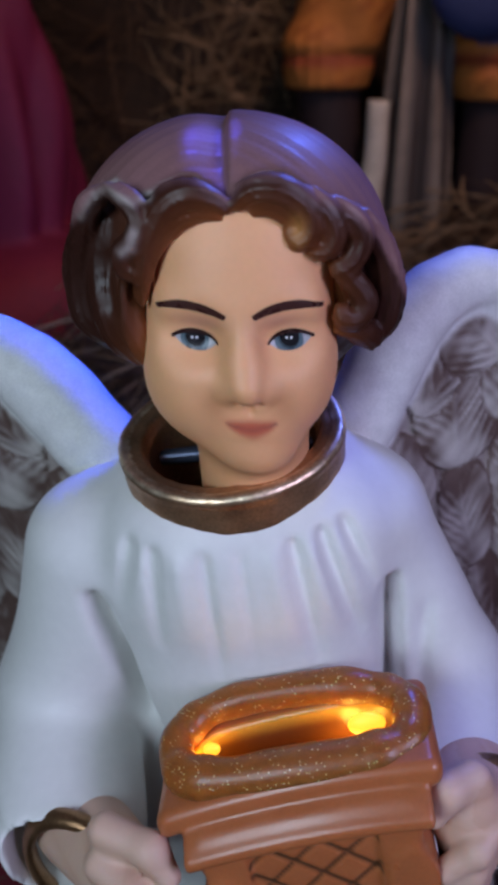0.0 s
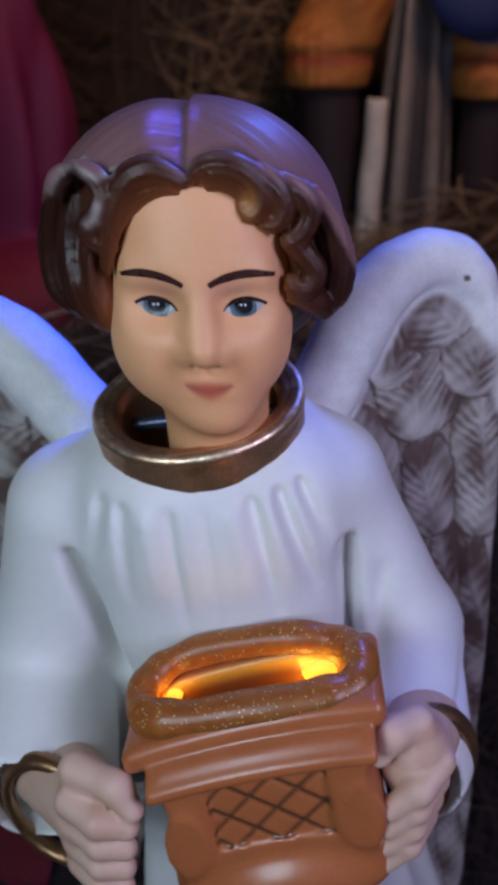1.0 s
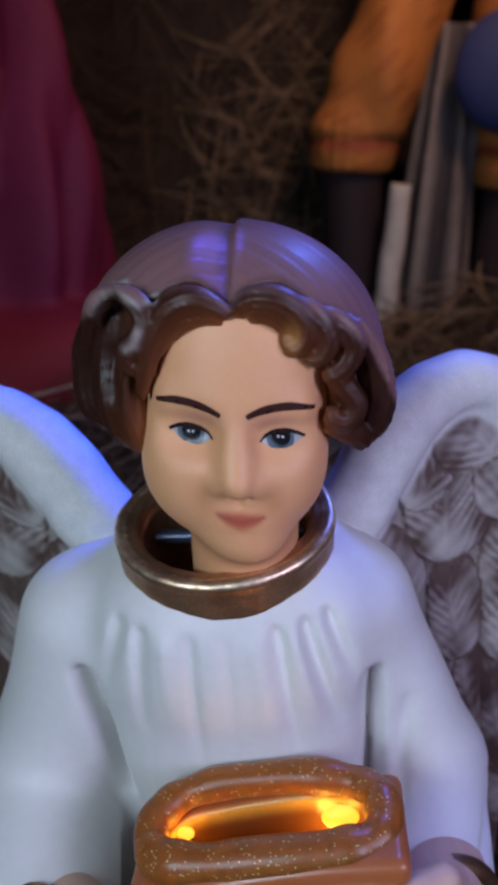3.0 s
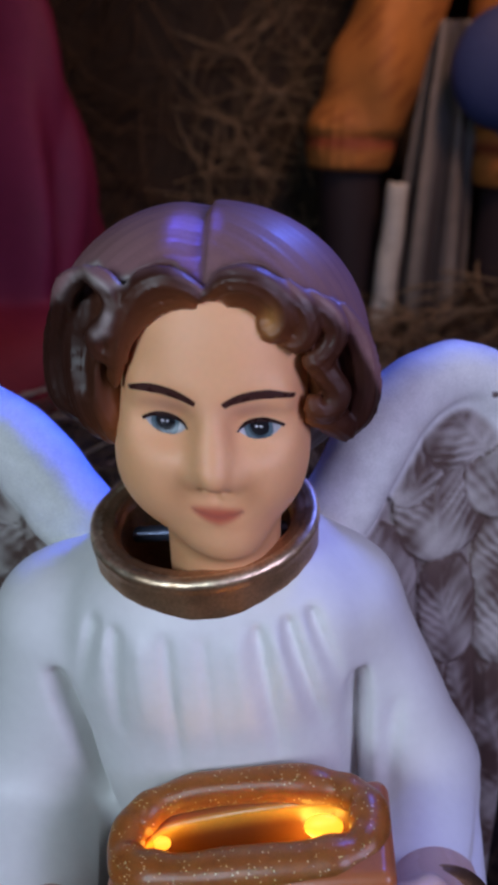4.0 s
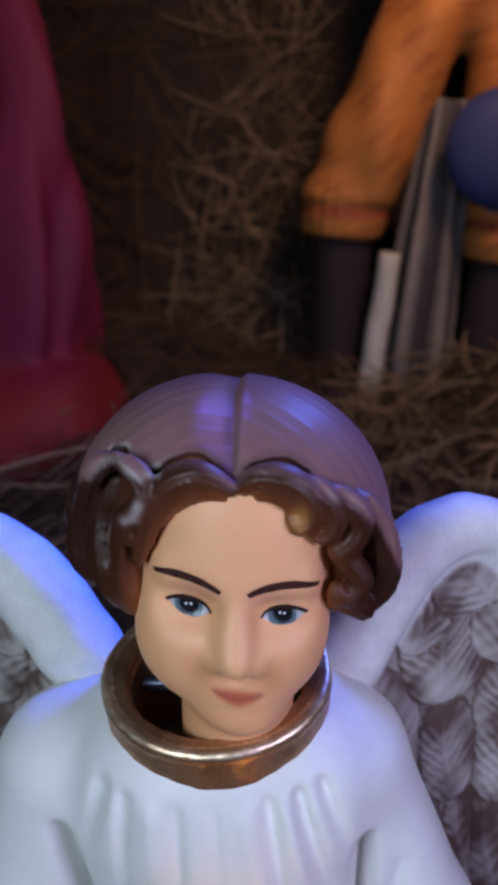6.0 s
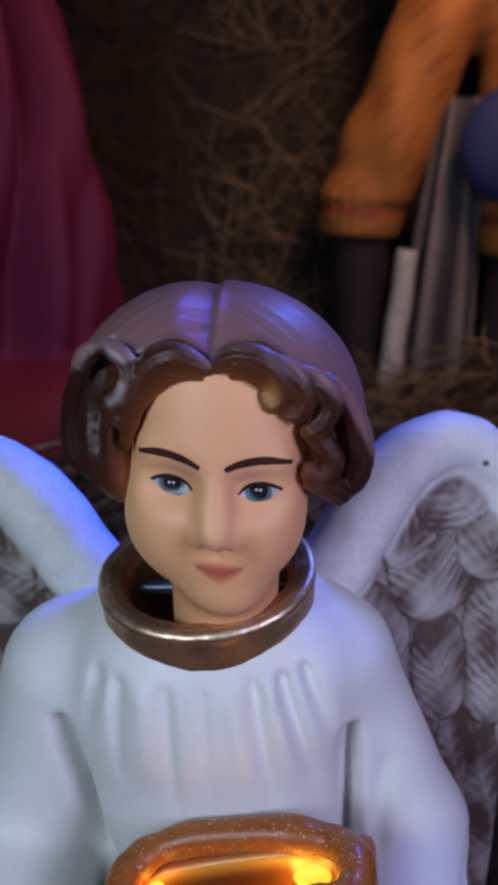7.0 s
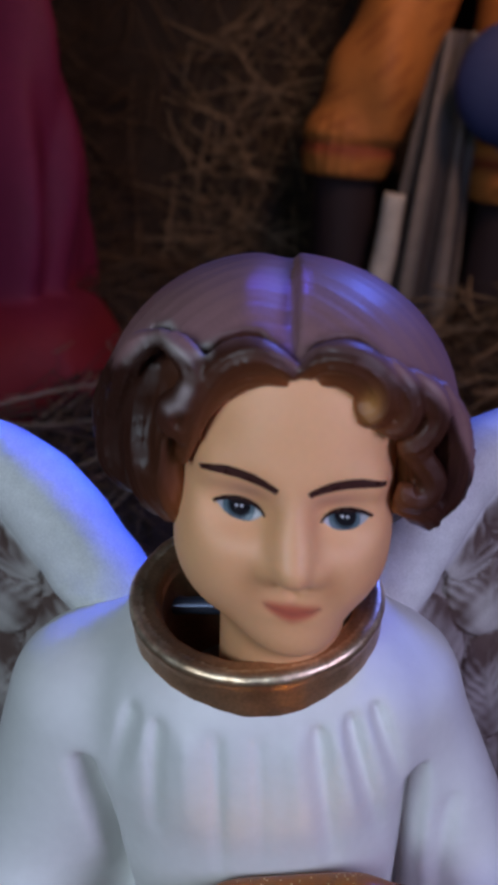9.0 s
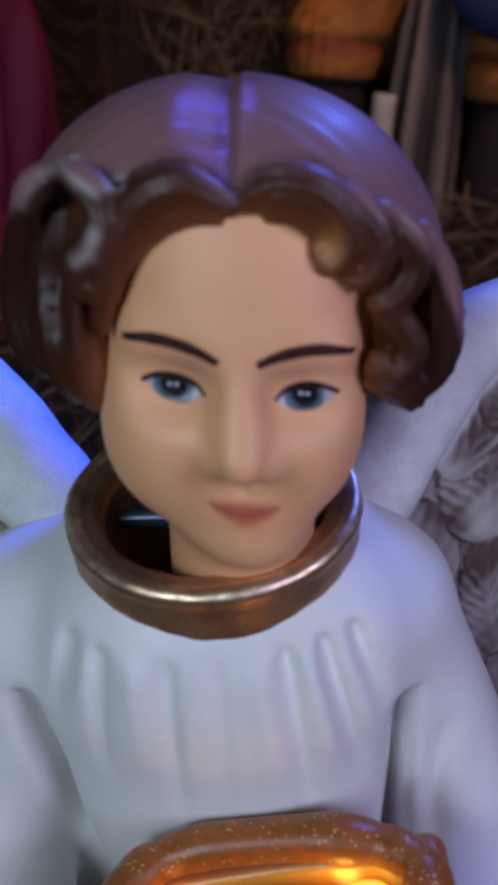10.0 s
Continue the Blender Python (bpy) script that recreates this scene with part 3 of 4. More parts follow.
def collar_field(p):
    u, v, w = p
    u = u - 0.0012
    d = (norm(u / 0.0545, v / 0.0475) - 1) * 0.050
    h = w - 0.26 * v
    # a deep band with a flat, slightly dished top and a raised outer lip
    q = (np.abs(d + 0.0018 - 0.08 * h) - 0.0062 + 0.0022, np.abs(h + 0.0035) - 0.0145 + 0.0022)
    band = norm(np.maximum(q[0], 0), np.maximum(q[1], 0)) + np.minimum(np.maximum(*q), 0) - 0.0022
    q = (np.abs(d + 0.0065) - 0.0012, np.abs(h + 0.024) - 0.028)
    band = np.minimum(band, norm(np.maximum(q[0], 0), np.maximum(q[1], 0)) + np.minimum(np.maximum(*q), 0) - 0.001)
    lip = norm(d - 0.0026, h - 0.0098) - 0.0024
    hem = norm(d - 0.0030, h + 0.0165) - 0.0016
    wear = 0.0003 * np.sin(140 * u) * np.sin(170 * v + 60 * w) + 0.00015 * np.sin(420 * u + 3) * np.sin(390 * v)
    return melt(melt(band, lip, 0.003), hem, 0.003) + wear


def cuff_field(p):
    u, v, w = p
    a = np.abs(u) - np.where(u < 0, 0.104, 0.105)
    v = v + np.where(u < 0, 0.089, 0.082) - 0.3 * a
    d = norm(a / 0.85, w + 0.196 - 0.007 * np.sign(u))
    return norm(d - np.where(u < 0, 0.0385, 0.0368), v * 0.75) - 0.0046


def fists():
    """The two fists: each a palm, a wrist and a thumb."""
    yield [((-0.098, 0.348, 0.218), (-0.066, 0.305, 0.236), 0.025, 0.021), ((-0.062, 0.301, 0.250), (-0.064, 0.299, 0.212), 0.016, 0.015),
           ((-0.070, 0.300, 0.268), (-0.046, 0.289, 0.268), 0.0090, 0.0078), ((-0.046, 0.289, 0.268), (-0.037, 0.283, 0.258), 0.0078, 0.0062)]
    yield [((0.118, 0.350, 0.260), (0.109, 0.314, 0.276), 0.024, 0.020), ((0.108, 0.309, 0.286), (0.110, 0.308, 0.254), 0.0155, 0.0145),
           ((0.108, 0.307, 0.302), (0.094, 0.298, 0.302), 0.0085, 0.0078), ((0.094, 0.298, 0.302), (0.088, 0.293, 0.292), 0.0075, 0.0060)]


def fist_field(p):
    f = None
    for side in fists():
        for rod_of in side:
            g = rod(p, *rod_of)
            f = g if f is None else melt(f, g, 0.007)
    for i in range(4):
        z = 0.252 - 0.0148 * i
        f = melt(f, chain(p, [(-0.072 + 0.001 * i, 0.293, z), (-0.055, 0.281, z - 0.001), (-0.040 - 0.0015 * i, 0.281, z - 0.004)], (0.0088, 0.0082, 0.0066), 0.003), 0.0022)
        z = 0.280 - 0.0125 * i
        f = melt(f, chain(p, [(0.121 - 0.002 * i, 0.303, z), (0.109 - 0.001 * i, 0.290, z - 0.007), (0.095, 0.288, z - 0.019)], (0.0080, 0.0076, 0.0062), 0.003), 0.0022)
    return f


def build_angel():
    angel = Shells()
    # head: skin, then hair
    verts, quads = skin_of(face_field, (-0.062, 0.328, 0.352), (0.056, 0.475, 0.600), 0.0015)
    x, y, z = verts.T
    xs = np.abs(x - head_axis(z))
    front = 1 - rise(y, 0.362, 0.385)
    paint = np.tile((0.90, 0.455, 0.225), (len(verts), 1))
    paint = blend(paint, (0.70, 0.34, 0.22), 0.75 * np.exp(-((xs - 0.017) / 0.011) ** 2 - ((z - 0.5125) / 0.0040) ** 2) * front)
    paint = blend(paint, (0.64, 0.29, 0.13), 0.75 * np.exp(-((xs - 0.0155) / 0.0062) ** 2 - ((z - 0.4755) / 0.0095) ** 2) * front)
    # faint shade under the nose, put into the skin colour
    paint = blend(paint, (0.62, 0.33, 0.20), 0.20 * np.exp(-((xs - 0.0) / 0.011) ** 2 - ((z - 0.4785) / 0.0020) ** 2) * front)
    middle = 0.4642 + 0.0034 * (xs / 0.0125) ** 2
    lips = np.exp(-(xs / 0.0108) ** 6 - (np.abs(z - middle) / np.maximum(0.0052 - 0.26 * xs, 0.0012)) ** 3)
    paint = blend(paint, (0.56, 0.10, 0.055), 0.95 * lips * front)
    # dark line painted between the lips in place of a carved groove
    paint = blend(paint, (0.36, 0.10, 0.07), 0.7 * np.exp(-((z - middle) / 0.0009) ** 2) * (xs < 0.0114) * front)
    # shade under the chin and down the neck, painted as a warmer brown
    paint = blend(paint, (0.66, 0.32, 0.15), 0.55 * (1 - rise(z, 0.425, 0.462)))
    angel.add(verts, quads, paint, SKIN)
    verts, quads = skin_of(hair_field, (-0.104, 0.334, 0.448), (0.086, 0.492, 0.602), 0.0013)
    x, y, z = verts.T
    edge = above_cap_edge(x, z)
    # crown painted lighter than the curls, standing in for light from above
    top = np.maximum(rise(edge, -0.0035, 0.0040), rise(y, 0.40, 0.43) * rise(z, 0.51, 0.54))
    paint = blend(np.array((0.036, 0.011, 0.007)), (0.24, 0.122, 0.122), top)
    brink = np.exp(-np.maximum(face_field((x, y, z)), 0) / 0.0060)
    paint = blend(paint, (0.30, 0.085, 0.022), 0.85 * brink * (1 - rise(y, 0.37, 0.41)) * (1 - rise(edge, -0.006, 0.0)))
    # orange highlight painted onto the curl that ends the fringe
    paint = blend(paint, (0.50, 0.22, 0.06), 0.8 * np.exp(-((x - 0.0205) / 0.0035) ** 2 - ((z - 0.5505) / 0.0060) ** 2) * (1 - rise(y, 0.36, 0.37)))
    flat = np.zeros_like(x)
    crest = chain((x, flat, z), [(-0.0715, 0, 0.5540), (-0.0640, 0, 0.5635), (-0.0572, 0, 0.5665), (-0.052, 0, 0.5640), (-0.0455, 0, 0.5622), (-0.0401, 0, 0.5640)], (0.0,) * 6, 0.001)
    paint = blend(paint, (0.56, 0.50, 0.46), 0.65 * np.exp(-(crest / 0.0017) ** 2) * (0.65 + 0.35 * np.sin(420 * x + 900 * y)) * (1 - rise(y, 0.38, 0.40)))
    # pale highlight painted along the temple curl
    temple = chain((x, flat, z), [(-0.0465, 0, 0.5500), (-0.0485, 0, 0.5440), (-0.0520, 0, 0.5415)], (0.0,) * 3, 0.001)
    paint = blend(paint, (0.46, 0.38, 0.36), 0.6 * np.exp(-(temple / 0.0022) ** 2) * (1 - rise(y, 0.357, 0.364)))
    for chip in ((-0.048, 0.382, 0.583), (-0.040, 0.388, 0.589), (-0.034, 0.372, 0.582), (-0.022, 0.380, 0.590), (-0.027, 0.368, 0.581), (0.036, 0.373, 0.572), (0.058, 0.386, 0.556)):
        d = norm((x - chip[0]) / 1.9, (y - chip[1]) * 1.2, z - chip[2]) + 0.0008 * np.sin(900 * x + 700 * z)
        paint = blend(paint, (0.60, 0.54, 0.52), 0.55 * (1 - rise(d, 0.0003, 0.0015)))
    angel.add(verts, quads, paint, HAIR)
    # painted eyes and brows
    for side in (-1, 1):
        e, ez = 0.0205, 0.5032

        def top(x):
            q = np.clip((x * side - e) / 0.0094, -1, 1)
            return ez + 0.0002 + 0.0036 * (1 - np.abs(q) ** 2.2) + 0.0009 * q

        def bottom(x):
            q = np.clip((x * side - e) / 0.0094, -1, 1)
            return ez + 0.0002 - 0.0045 * (1 - np.abs(q) ** 2.4) + 0.0009 * q

        q, k = np.meshgrid(np.linspace(-1, 1, 25), np.linspace(0, 1, 11), indexing="ij")
        xx = (e + 0.0094 * q) * side
        patch(angel, xx, bottom(xx) * (1 - k) + top(xx) * k, 0.00025, (0.46, 0.45, 0.47))
        ix = e * side - 0.0005
        disc(angel, ix, ez + 0.0002, 0.0063, top, bottom, 0.00045, (0.105, 0.155, 0.18))
        disc(angel, ix, ez + 0.0008, 0.0046, top, bottom, 0.00055, (0.05, 0.075, 0.095))
        disc(angel, ix + 0.0004, ez + 0.0014, 0.0042, top, bottom, 0.00065, (0.010, 0.009, 0.012))
        for dx in (-0.0009, 0.0011):
            disc(angel, ix + dx, ez + 0.0012, 0.00055, top, bottom, 0.0009, (0.85, 0.85, 0.9))
        stroke(angel, [(e - 0.0096, ez - 0.0014), (e - 0.0050, ez + 0.0027), (e + 0.0020, ez + 0.0043), (e + 0.0106, ez + 0.0012)], (0.0004, 0.0009, 0.0011, 0.0007), 0.0008, (0.035, 0.016, 0.014), side)
        stroke(angel, [(0.0060, 0.5150), (0.0150, 0.5188), (0.0255, 0.5200), (0.0362, 0.5180)], (0.0012, 0.0020, 0.0020, 0.0009), 0.0004, (0.060, 0.022, 0.018), side)
    # gown, collar, cuffs and fists
    verts, quads = skin_of(robe_field, (-0.166, -0.120, -0.275), (0.166, 0.112, 0.010), 0.0024)
    angel.add(slant(verts, BODY, LEAN_OF_BODY), quads, (0.8, 0.8, 0.8), ROBE)
    verts, quads = skin_of(skirt_field, (-0.20, -0.14, -0.73), (0.20, 0.21, -0.14), 0.006)
    angel.add(slant(verts, BODY, LEAN_OF_BODY) * (1, 1, 1), quads, (0.8, 0.8, 0.8), ROBE)
    verts, quads = skin_of(collar_field, (-0.07, -0.065, -0.070), (0.07, 0.065, 0.034), 0.0014)
    u, v, w = verts.T
    h, d = w - 0.26 * v, (norm((u - 0.0012) / 0.0545, v / 0.0475) - 1) * 0.050
    rub = np.clip(0.55 + 0.6 * np.sin(120 * u + 2 * np.sin(300 * v)) * np.sin(210 * v - 90 * u) + 0.3 * np.sin(900 * u) * np.sin(700 * v), 0, 1)
    worn = np.exp(-((h - 0.0112) / 0.0012) ** 2) * (d > -0.0005) * (0.35 + 0.65 * rub) + 0.9 * np.exp(-((h + 0.0172) / 0.0010) ** 2) * (d > 0) * rub
    worn = worn + 1.0 * np.exp(-((d + 0.0072) / 0.0010) ** 2) * (h > 0.007) * rise(u, 0.012, 0.02) * rub
    angel.add(slant(verts, BODY, LEAN_OF_BODY), quads, blend(np.array((0.46, 0.26, 0.14)), (0.95, 0.78, 0.55), worn), GOLD)
    verts, quads = skin_of(cuff_field, (-0.165, -0.120, -0.262), (0.150, -0.040, -0.150), 0.0018)
    angel.add(slant(verts, BODY, LEAN_OF_BODY), quads, (0.34, 0.19, 0.095), GOLD)
    verts, quads = skin_of(lambda p: rod(p, (-0.048, 0.016, -0.008), (0.048, 0.016, -0.008), 0.0045, 0.0045), (-0.06, 0.006, -0.016), (0.06, 0.026, 0.0), 0.002)
    angel.add(slant(verts, BODY, LEAN_OF_BODY), quads, (0.1, 0.1, 0.1), STEEL)
    verts, quads = skin_of(fist_field, (-0.128, 0.262, 0.165), (0.152, 0.380, 0.318), 0.0017)
    x, y, z = verts.T
    palm = np.exp(-np.abs(np.sin(200 * z)) * 2) * 0.25
    angel.add(verts, quads, blend(np.array((0.70, 0.47, 0.36)), (0.52, 0.26, 0.15), palm + 0.25 * (np.sin(95 * x) * np.sin(80 * z) > 0.6)), SKIN)
    # wings
    verts, quads = skin_of(wing_field, (0.035, -0.01, -0.545), (0.222, 0.145, 0.078), 0.0019)
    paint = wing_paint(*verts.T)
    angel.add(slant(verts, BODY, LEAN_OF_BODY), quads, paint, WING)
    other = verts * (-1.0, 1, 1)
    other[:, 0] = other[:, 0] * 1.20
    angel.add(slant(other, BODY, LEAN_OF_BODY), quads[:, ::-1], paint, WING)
    return tagged(angel.link("angel_statue"), "painted plaster angel in a white gown with feathered wings", "statue")


build_angel()


# ---- the offering box between its fists ----
BOX, BOX_LEAN = (0.0215, 0.322, 0.312), radians(10.0)


def panel_lines(u, w):
    """How near a point of the front is to the crossed lines of the panel, in metres."""
    a, b = (u - 0.004) * 0.66 + (w + 0.053) * 0.75, (u - 0.004) * 0.66 - (w + 0.053) * 0.75
    period = 0.0165
    return np.minimum(np.abs((a / period + 0.5) % 1 - 0.5), np.abs((b / period + 0.25) % 1 - 0.5)) * period


def box_field(p):
    u, v, w = p
    w = w + 1.1 * u * u - 0.13 * u - 0.004
    p = (u, v, w)
    f = block(p, (0.0, -0.002, -0.0115), (0.069, 0.031, 0.0075), 0.006)
    ledge = block(p, (0.003, -0.022, -0.0185), (0.059, 0.025, 0.0095), 0.0025)
    ledge = meet(ledge, -v * 0.55 + w * 0.83 - 0.0075, 0.002)
    f = melt(f, ledge, 0.002)
    front = block(p, (0.003, -0.006, -0.065), (0.056, 0.035, 0.050), 0.006)
    front = carve(front, norm(np.abs(u - 0.003) - 0.066, (w + 0.052) * 0.62) - 0.0150, 0.004)
    front = melt(front, np.maximum(norm(np.abs(u - 0.003) - 0.047, (w + 0.066) * 0.6) - 0.0110, np.abs(v + 0.014) - 0.0275), 0.007)
    f = melt(f, front, 0.003)
    f = melt(f, ellipsoid(p, (0.003, -0.012, -0.110), (0.066, 0.044, 0.032)), 0.005)
    inset = np.maximum(np.abs(u - 0.004) - 0.031, np.abs(w + 0.053) - 0.0225)
    f = carve(f, np.maximum(inset, v + 0.0385), 0.002)
    groove = np.exp(-(panel_lines(u, w) / 0.0012) ** 2) * (inset < 0) * (v < -0.02)
    f = f + 0.0017 * groove
    well = norm(np.maximum(np.abs(u) - 0.037, 0), v * 1.05) - 0.0150
    return carve(f, np.maximum(well, -0.040 - w), 0.003)


def build_box():
    box = new("offering_box")
    box.location = BOX
    box.rotation_euler = (0, -BOX_LEAN, 0)
    verts, quads = skin_of(box_field, (-0.080, -0.064, -0.150), (0.080, 0.038, 0.016), 0.0016)
    u, v, w = verts.T
    w = w + 1.1 * u * u - 0.13 * u - 0.004
    inset = (np.abs(u - 0.004) < 0.0315) & (np.abs(w + 0.053) < 0.023) & (v < -0.02)
    paint = blend(np.array((0.46, 0.145, 0.050)), (0.070, 0.035, 0.018), inset * np.exp(-(panel_lines(u, w) / 0.0013) ** 2))
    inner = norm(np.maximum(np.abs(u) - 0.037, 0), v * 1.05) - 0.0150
    # glow painted as amber on the upper wall, shade as dark brown below
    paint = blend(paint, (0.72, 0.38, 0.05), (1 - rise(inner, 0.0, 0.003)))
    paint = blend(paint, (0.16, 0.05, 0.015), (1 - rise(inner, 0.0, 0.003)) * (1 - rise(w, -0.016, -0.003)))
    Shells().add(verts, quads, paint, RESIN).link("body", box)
    # the swollen rim round the slot
    a, b = np.meshgrid(np.linspace(0, 2 * np.pi, 121), np.linspace(0, 2 * np.pi, 25), indexing="ij")
    c, s = np.cos(a), np.sin(a)
    tube = 0.0105 - 0.0020 * np.clip(s, 0, 1) - 0.0012 * np.abs(c) ** 4 + 0.0007 * np.sin(5 * a + 1) + 0.0005 * np.sin(11 * a)
    ring_u, ring_v = np.sign(c) * np.abs(c) ** 0.55 * 0.0590, np.sign(s) * np.abs(s) ** 0.75 * np.where(s < 0, 0.0205, 0.0235)
    n = np.hypot(c / 0.0590, s / 0.0235)
    du, dv = c / 0.0590 / n, s / 0.0235 / n
    lift = 0.003 + 0.05 * ring_u - 0.9 * ring_u ** 2 + 0.004 * s + 0.0012 * np.sin(4 * a + 0.6) * np.clip(s, 0, 1)
    verts = np.stack([ring_u + du * tube * np.cos(b), ring_v + dv * tube * np.cos(b), lift + tube * np.where(np.sin(b) < 0, 1.2, 0.95) * np.sin(b)], -1).reshape(-1, 3)
    tagged(Shells().add(verts, grid_quads(121, 25)[:, ::-1], (0.4, 0.2, 0.05), AMBER).link("slot_rim", box), "translucent amber rim with gold glitter")
    for name, place, size in (("slot_light", (0.037, 0.0050, -0.003), (0.0095, 0.0045, 0.0065)), ("slot_light", (-0.041, 0.0, -0.004), (0.0045, 0.003, 0.0035))):
        verts, quads = skin_of(lambda p: ellipsoid(p, place, size), tuple(q - r - 0.002 for q, r in zip(place, size)), tuple(q + r + 0.002 for q, r in zip(place, size)), 0.001)
        tagged(Shells().add(verts, quads, (1, 0.5, 0.1), GLOW).link(name, box), "glowing amber lamp inside the slot")
    return tagged(box, "brown resin offering box with a glowing amber slot", "offering box")


AMBER = material("amber_glitter", (0.33, 0.11, 0.018), rough=0.40, mottle=0.35, mottle_scale=160, bump=0.25, bump_scale=700, subsurface=0.8, coat=0.15)
AMBER.node_tree.nodes["Principled BSDF"].inputs["Subsurface Scale"].default_value = 0.022


def add_glitter(m, scale, share):
    """Flecks of gold leaf strewn through a surface."""
    n, l = m.node_tree.nodes, m.node_tree.links
    b = n["Principled BSDF"]
    where, cells = n.new("ShaderNodeTexCoord"), n.new("ShaderNodeTexVoronoi")
    cells.inputs["Scale"].default_value = scale
    l.new(where.outputs["Object"], cells.inputs["Vector"])
    near, some, both = n.new("ShaderNodeMath"), n.new("ShaderNodeMath"), n.new("ShaderNodeMath")
    near.operation, some.operation, both.operation = "LESS_THAN", "GREATER_THAN", "MULTIPLY"
    near.inputs[1].default_value, some.inputs[1].default_value = 0.32, 1 - share
    split = n.new("ShaderNodeSeparateColor")
    l.new(cells.outputs["Distance"], near.inputs[0])
    l.new(cells.outputs["Color"], split.inputs["Color"])
    l.new(split.outputs["Red"], some.inputs[0])
    l.new(near.outputs[0], both.inputs[0])
    l.new(some.outputs[0], both.inputs[1])
    mix = n.new("ShaderNodeMix")
    mix.data_type = "RGBA"
    l.new(b.inputs["Base Color"].links[0].from_socket, mix.inputs["A"])
    mix.inputs["B"].default_value = (0.95, 0.72, 0.36, 1)
    l.new(both.outputs[0], mix.inputs["Factor"])
    l.new(mix.outputs["Result"], b.inputs["Base Color"])


add_glitter(AMBER, 800, 0.14)
GLOW = bpy.data.materials.new("amber_light")
GLOW.use_nodes = True
GLOW.node_tree.nodes["Principled BSDF"].inputs["Base Color"].default_value = (0.8, 0.4, 0.05, 1)
GLOW.node_tree.nodes["Principled BSDF"].inputs["Emission Color"].default_value = (1.0, 0.46, 0.03, 1)
GLOW.node_tree.nodes["Principled BSDF"].inputs["Emission Strength"].default_value = 1.6
build_box()


# ---- the figures behind ----
def kneeling_field(p):
    x, y, z = p
    x, y = x + 0.66, y - 1.55
    t = np.clip((z - 0.4) / 0.52, 0, 1.4)
    around = np.arctan2(y, x)
    r = 0.228 - 0.125 * t ** 1.7 + 0.068 * np.abs(np.sin(3.5 * around - 2.2 * z + 0.6)) + 0.030 * np.abs(np.sin(7.5 * around - 4 * z + 1.0 + 0.8 * np.sin(5 * z))) + 0.012 * np.sin(13 * around + 6 * z) + 0.006 * np.sin(23 * around - 10 * z)
    f = np.maximum(norm(x, y) - r, np.maximum(z - 1.05, 0.06 - z)) * 0.6
    f = melt(f, ellipsoid((x, y, z), (-0.10, 0, 1.10), (0.17, 0.14, 0.17)), 0.08)
    f = melt(f, ellipsoid((x, y, z), (-0.10, -0.02, 1.38), (0.085, 0.10, 0.12)), 0.05)
    train = lump((x, y, z), (0.19, -0.10, 0.13), (0.205, 0.20, 0.205), 3.4) + 0.014 * np.abs(np.sin(15 * x + 9 * z + 2 * np.sin(7 * z))) + 0.005 * np.sin(34 * x - 14 * z) - 0.006
    return melt(f, train, 0.012)


def build_kneeling():
    verts, quads = skin_of(kneeling_field, (-1.08, 1.15, 0.05), (-0.24, 1.95, 1.48), 0.011)
    x, y, z = verts.T
    paint = blend(np.array((0.19, 0.014, 0.018)), (0.145, 0.012, 0.040), rise(z, 0.28, 0.36))
    return tagged(Shells().add(verts, quads, paint, CLOTH).link("draped_statue"), "kneeling statue in a crimson and magenta draped robe on the hay", "statue")


def shepherd_field(p):
    x, y, z = p
    f = None
    for hip, knee, foot in (((0.225, 1.92, 0.98), (0.095, 1.88, 0.60), (0.125, 1.90, 0.22)), ((0.40, 1.92, 0.98), (0.435, 1.86, 0.58), (0.43, 1.88, 0.22))):
        g = chain(p, [hip, tuple((2 * a + b) / 3 for a, b in zip(knee, hip)), knee], (0.10, 0.098, 0.086), 0.03) + 0.011 * np.sin(30 * (x - 0.45 * z) + 3 + 2 * np.sin(9 * z)) + 0.004 * np.sin(57 * (x + 0.2 * z))
        g = melt(g, rod(p, (knee[0], knee[1], knee[2] + 0.0), (knee[0] + 0.004, knee[1], knee[2] - 0.045), 0.088, 0.082) + 0.004 * np.sin(60 * np.arctan2(y - knee[1], x - knee[0]) / 3.1), 0.01)
        g = g + 0.010 * np.exp(-((z - knee[2] + 0.0) / 0.010) ** 2)
        g = np.maximum(g, knee[2] - 0.062 - z)
        g = np.minimum(g, rod(p, (knee[0] + 0.005, knee[1], knee[2] - 0.04), foot, 0.066, 0.058))
        g = melt(g, ellipsoid(p, (foot[0], foot[1] - 0.07, foot[2] - 0.005), (0.055, 0.13, 0.05)), 0.03)
        f = g if f is None else melt(f, g, 0.02)
    f = melt(f, ellipsoid(p, (0.32, 1.93, 1.18), (0.17, 0.13, 0.25)), 0.05)
    f = melt(f, ellipsoid(p, (0.32, 1.92, 1.52), (0.085, 0.10, 0.12)), 0.06)
    return melt(f, ellipsoid(p, (0.375, 1.76, 0.735), (0.105, 0.05, 0.11)), 0.004)


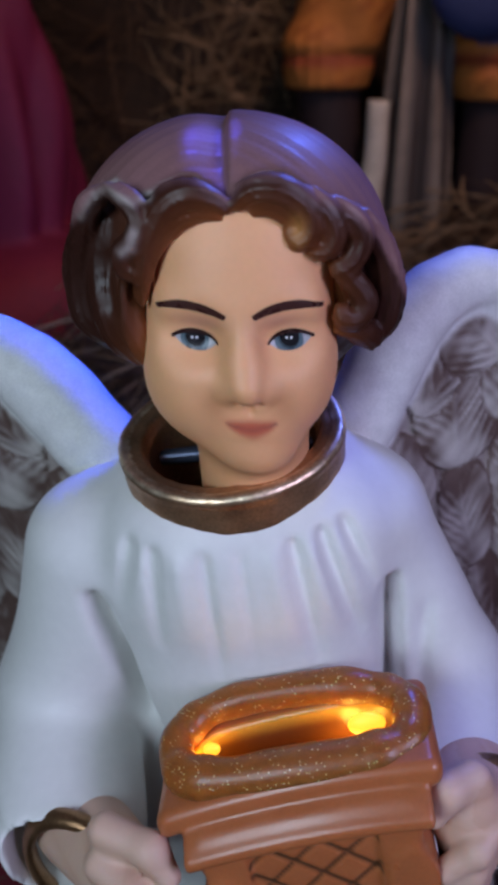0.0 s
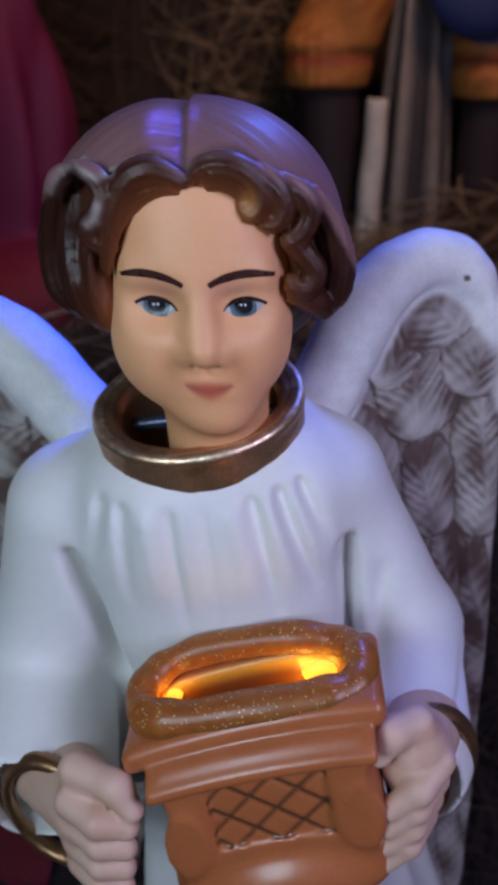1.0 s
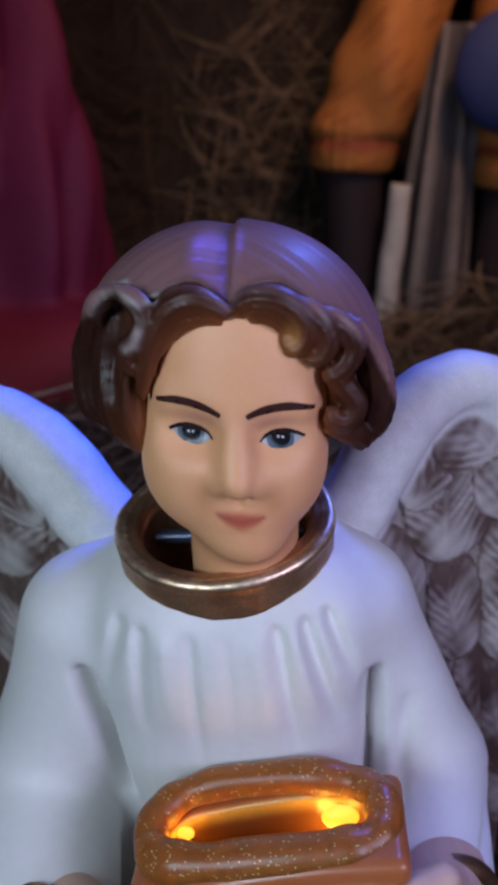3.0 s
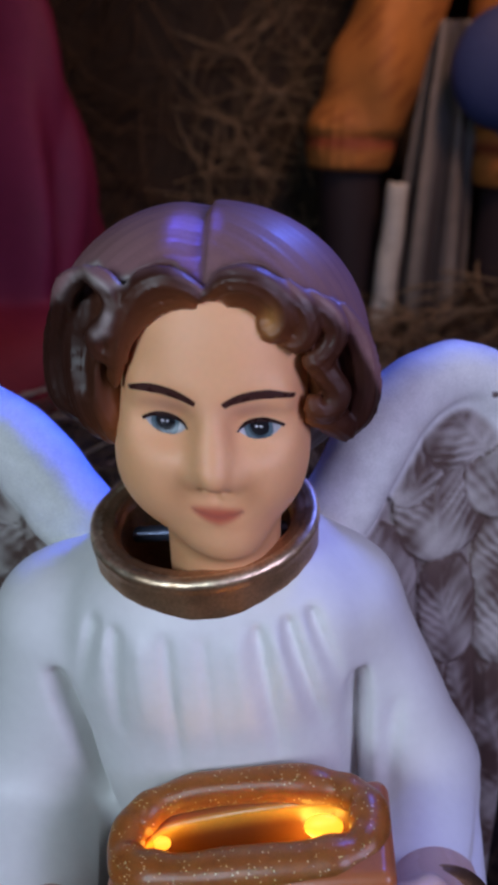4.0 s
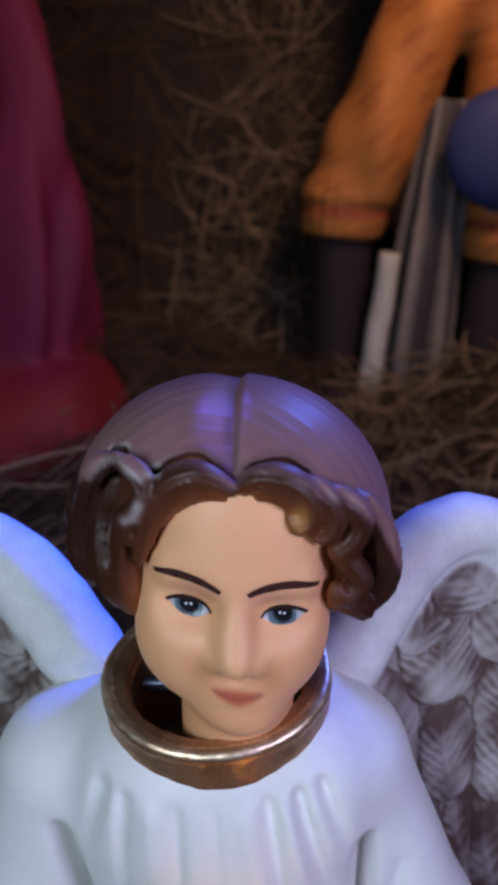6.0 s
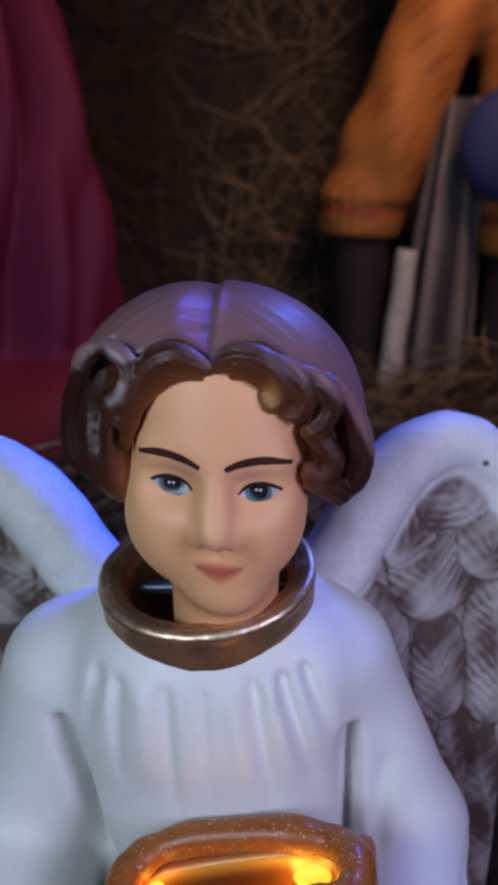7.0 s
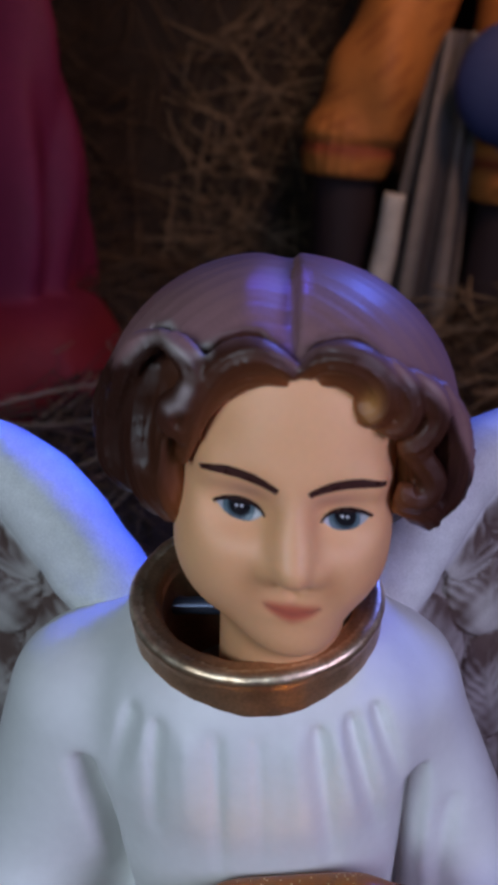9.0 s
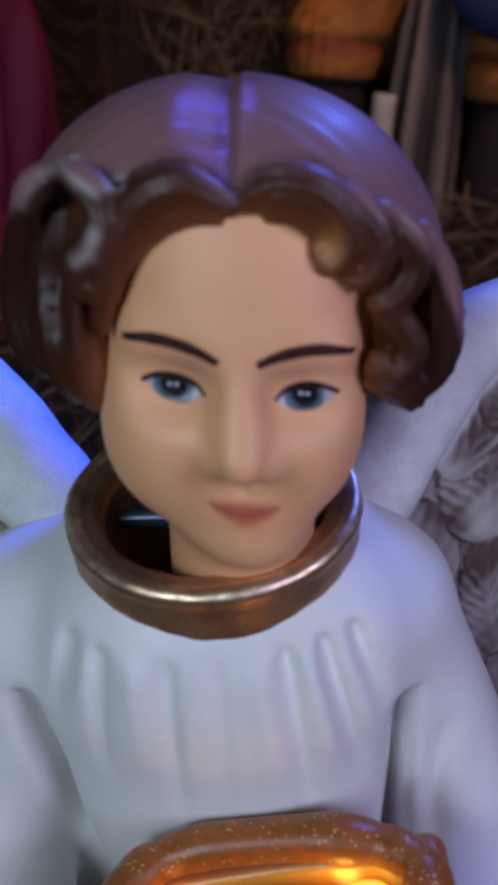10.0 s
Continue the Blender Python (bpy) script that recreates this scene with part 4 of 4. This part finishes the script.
def build_shepherd():
    verts, quads = skin_of(shepherd_field, (-0.03, 1.62, 0.15), (0.62, 2.10, 1.68), 0.009)
    x, y, z = verts.T
    paint = np.tile((0.44, 0.165, 0.038), (len(verts), 1))
    # darker brown streaks slanting across the breeches
    q = z - 0.7 * x
    stroke = np.sin(150 * q + 4 * np.sin(13 * x + 9 * z)) * np.sin(61 * q + 3 * np.sin(17 * x - 5 * z)) + 0.5 * np.sin(43 * x + 27 * z)
    paint = blend(paint, (0.22, 0.065, 0.018), 0.6 * rise(stroke, 0.05, 1.1))
    paint = blend(paint, (0.030, 0.020, 0.022), (z < 0.540 - 0.02 * (x > 0.26)) * 1.0)
    bag = ellipsoid((x, y, z), (0.375, 1.76, 0.735), (0.105, 0.05, 0.11))
    paint = blend(paint, (0.032, 0.045, 0.13), (bag < 0.012) * 1.0)
    paint = blend(paint, (0.22, 0.045, 0.02), np.exp(-((z - 0.592) / 0.012) ** 2) * (z > 0.55))
    return tagged(Shells().add(verts, quads, paint, CLOTH).link("shepherd_statue"), "standing shepherd statue in orange knee breeches and dark stockings", "statue")


def stump_field(p):
    x, y, z = p
    x, y = x - 0.285 - 0.02 * (z - 0.5), y - 1.86
    around = np.arctan2(y, x)
    t = np.clip((z - 0.2) / 0.6, 0, 1)
    r = 0.075 - 0.035 * t + 0.012 * np.sin(6 * around + 4 * z) + 0.006 * np.sin(13 * around)
    return np.maximum(norm(x, y) - r, np.maximum(z - 0.82, 0.16 - z)) * 0.7


def build_stump():
    verts, quads = skin_of(stump_field, (0.15, 1.72, 0.14), (0.42, 2.0, 0.84), 0.006)
    x, y, z = verts.T
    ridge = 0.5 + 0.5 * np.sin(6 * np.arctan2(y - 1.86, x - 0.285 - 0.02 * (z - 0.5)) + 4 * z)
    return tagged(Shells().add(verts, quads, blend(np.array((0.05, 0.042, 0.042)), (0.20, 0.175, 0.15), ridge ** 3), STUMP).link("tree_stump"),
                  "weathered grey tree stump with upright ridges between the statue's legs", "tree stump")


def build_branch():
    verts, quads = skin_of(lambda p: np.maximum(rod(p, (0.185, 1.79, 0.19), (0.200, 1.79, 0.56), 0.026, 0.021), p[2] - 0.522) + 0.0012 * np.sin(40 * p[2] + 90 * p[0]),
                           (0.14, 1.74, 0.15), (0.24, 1.84, 0.54), 0.004)
    return tagged(Shells().add(verts, quads, (0.50, 0.48, 0.42), STUMP).link("cut_branch"), "pale cut branch standing in the hay beside the stump", "branch")


build_kneeling()
build_shepherd()
build_stump()
build_branch()


def build_cloth():
    x, y = np.meshgrid(np.linspace(-1.1, -0.24, 60), np.linspace(0.30, 0.72, 40), indexing="ij")
    z = -0.285 + 0.012 * np.sin(14 * x + 5 * y) + 0.008 * np.sin(31 * y - 9 * x) + 0.40 * rise(y, 0.66, 0.80)
    n = x.size
    verts = np.concatenate([np.stack([x, y, z], -1).reshape(-1, 3), np.stack([x, y, z - 0.004], -1).reshape(-1, 3)])
    quads = grid_quads(*x.shape)
    return tagged(Shells().add(verts, np.concatenate([quads[:, ::-1], quads + n]), (0.2, 0.02, 0.02), RED).link("red_cloth"), "dark red felt cloth lying on the floor beside the angel", "cloth")


build_cloth()
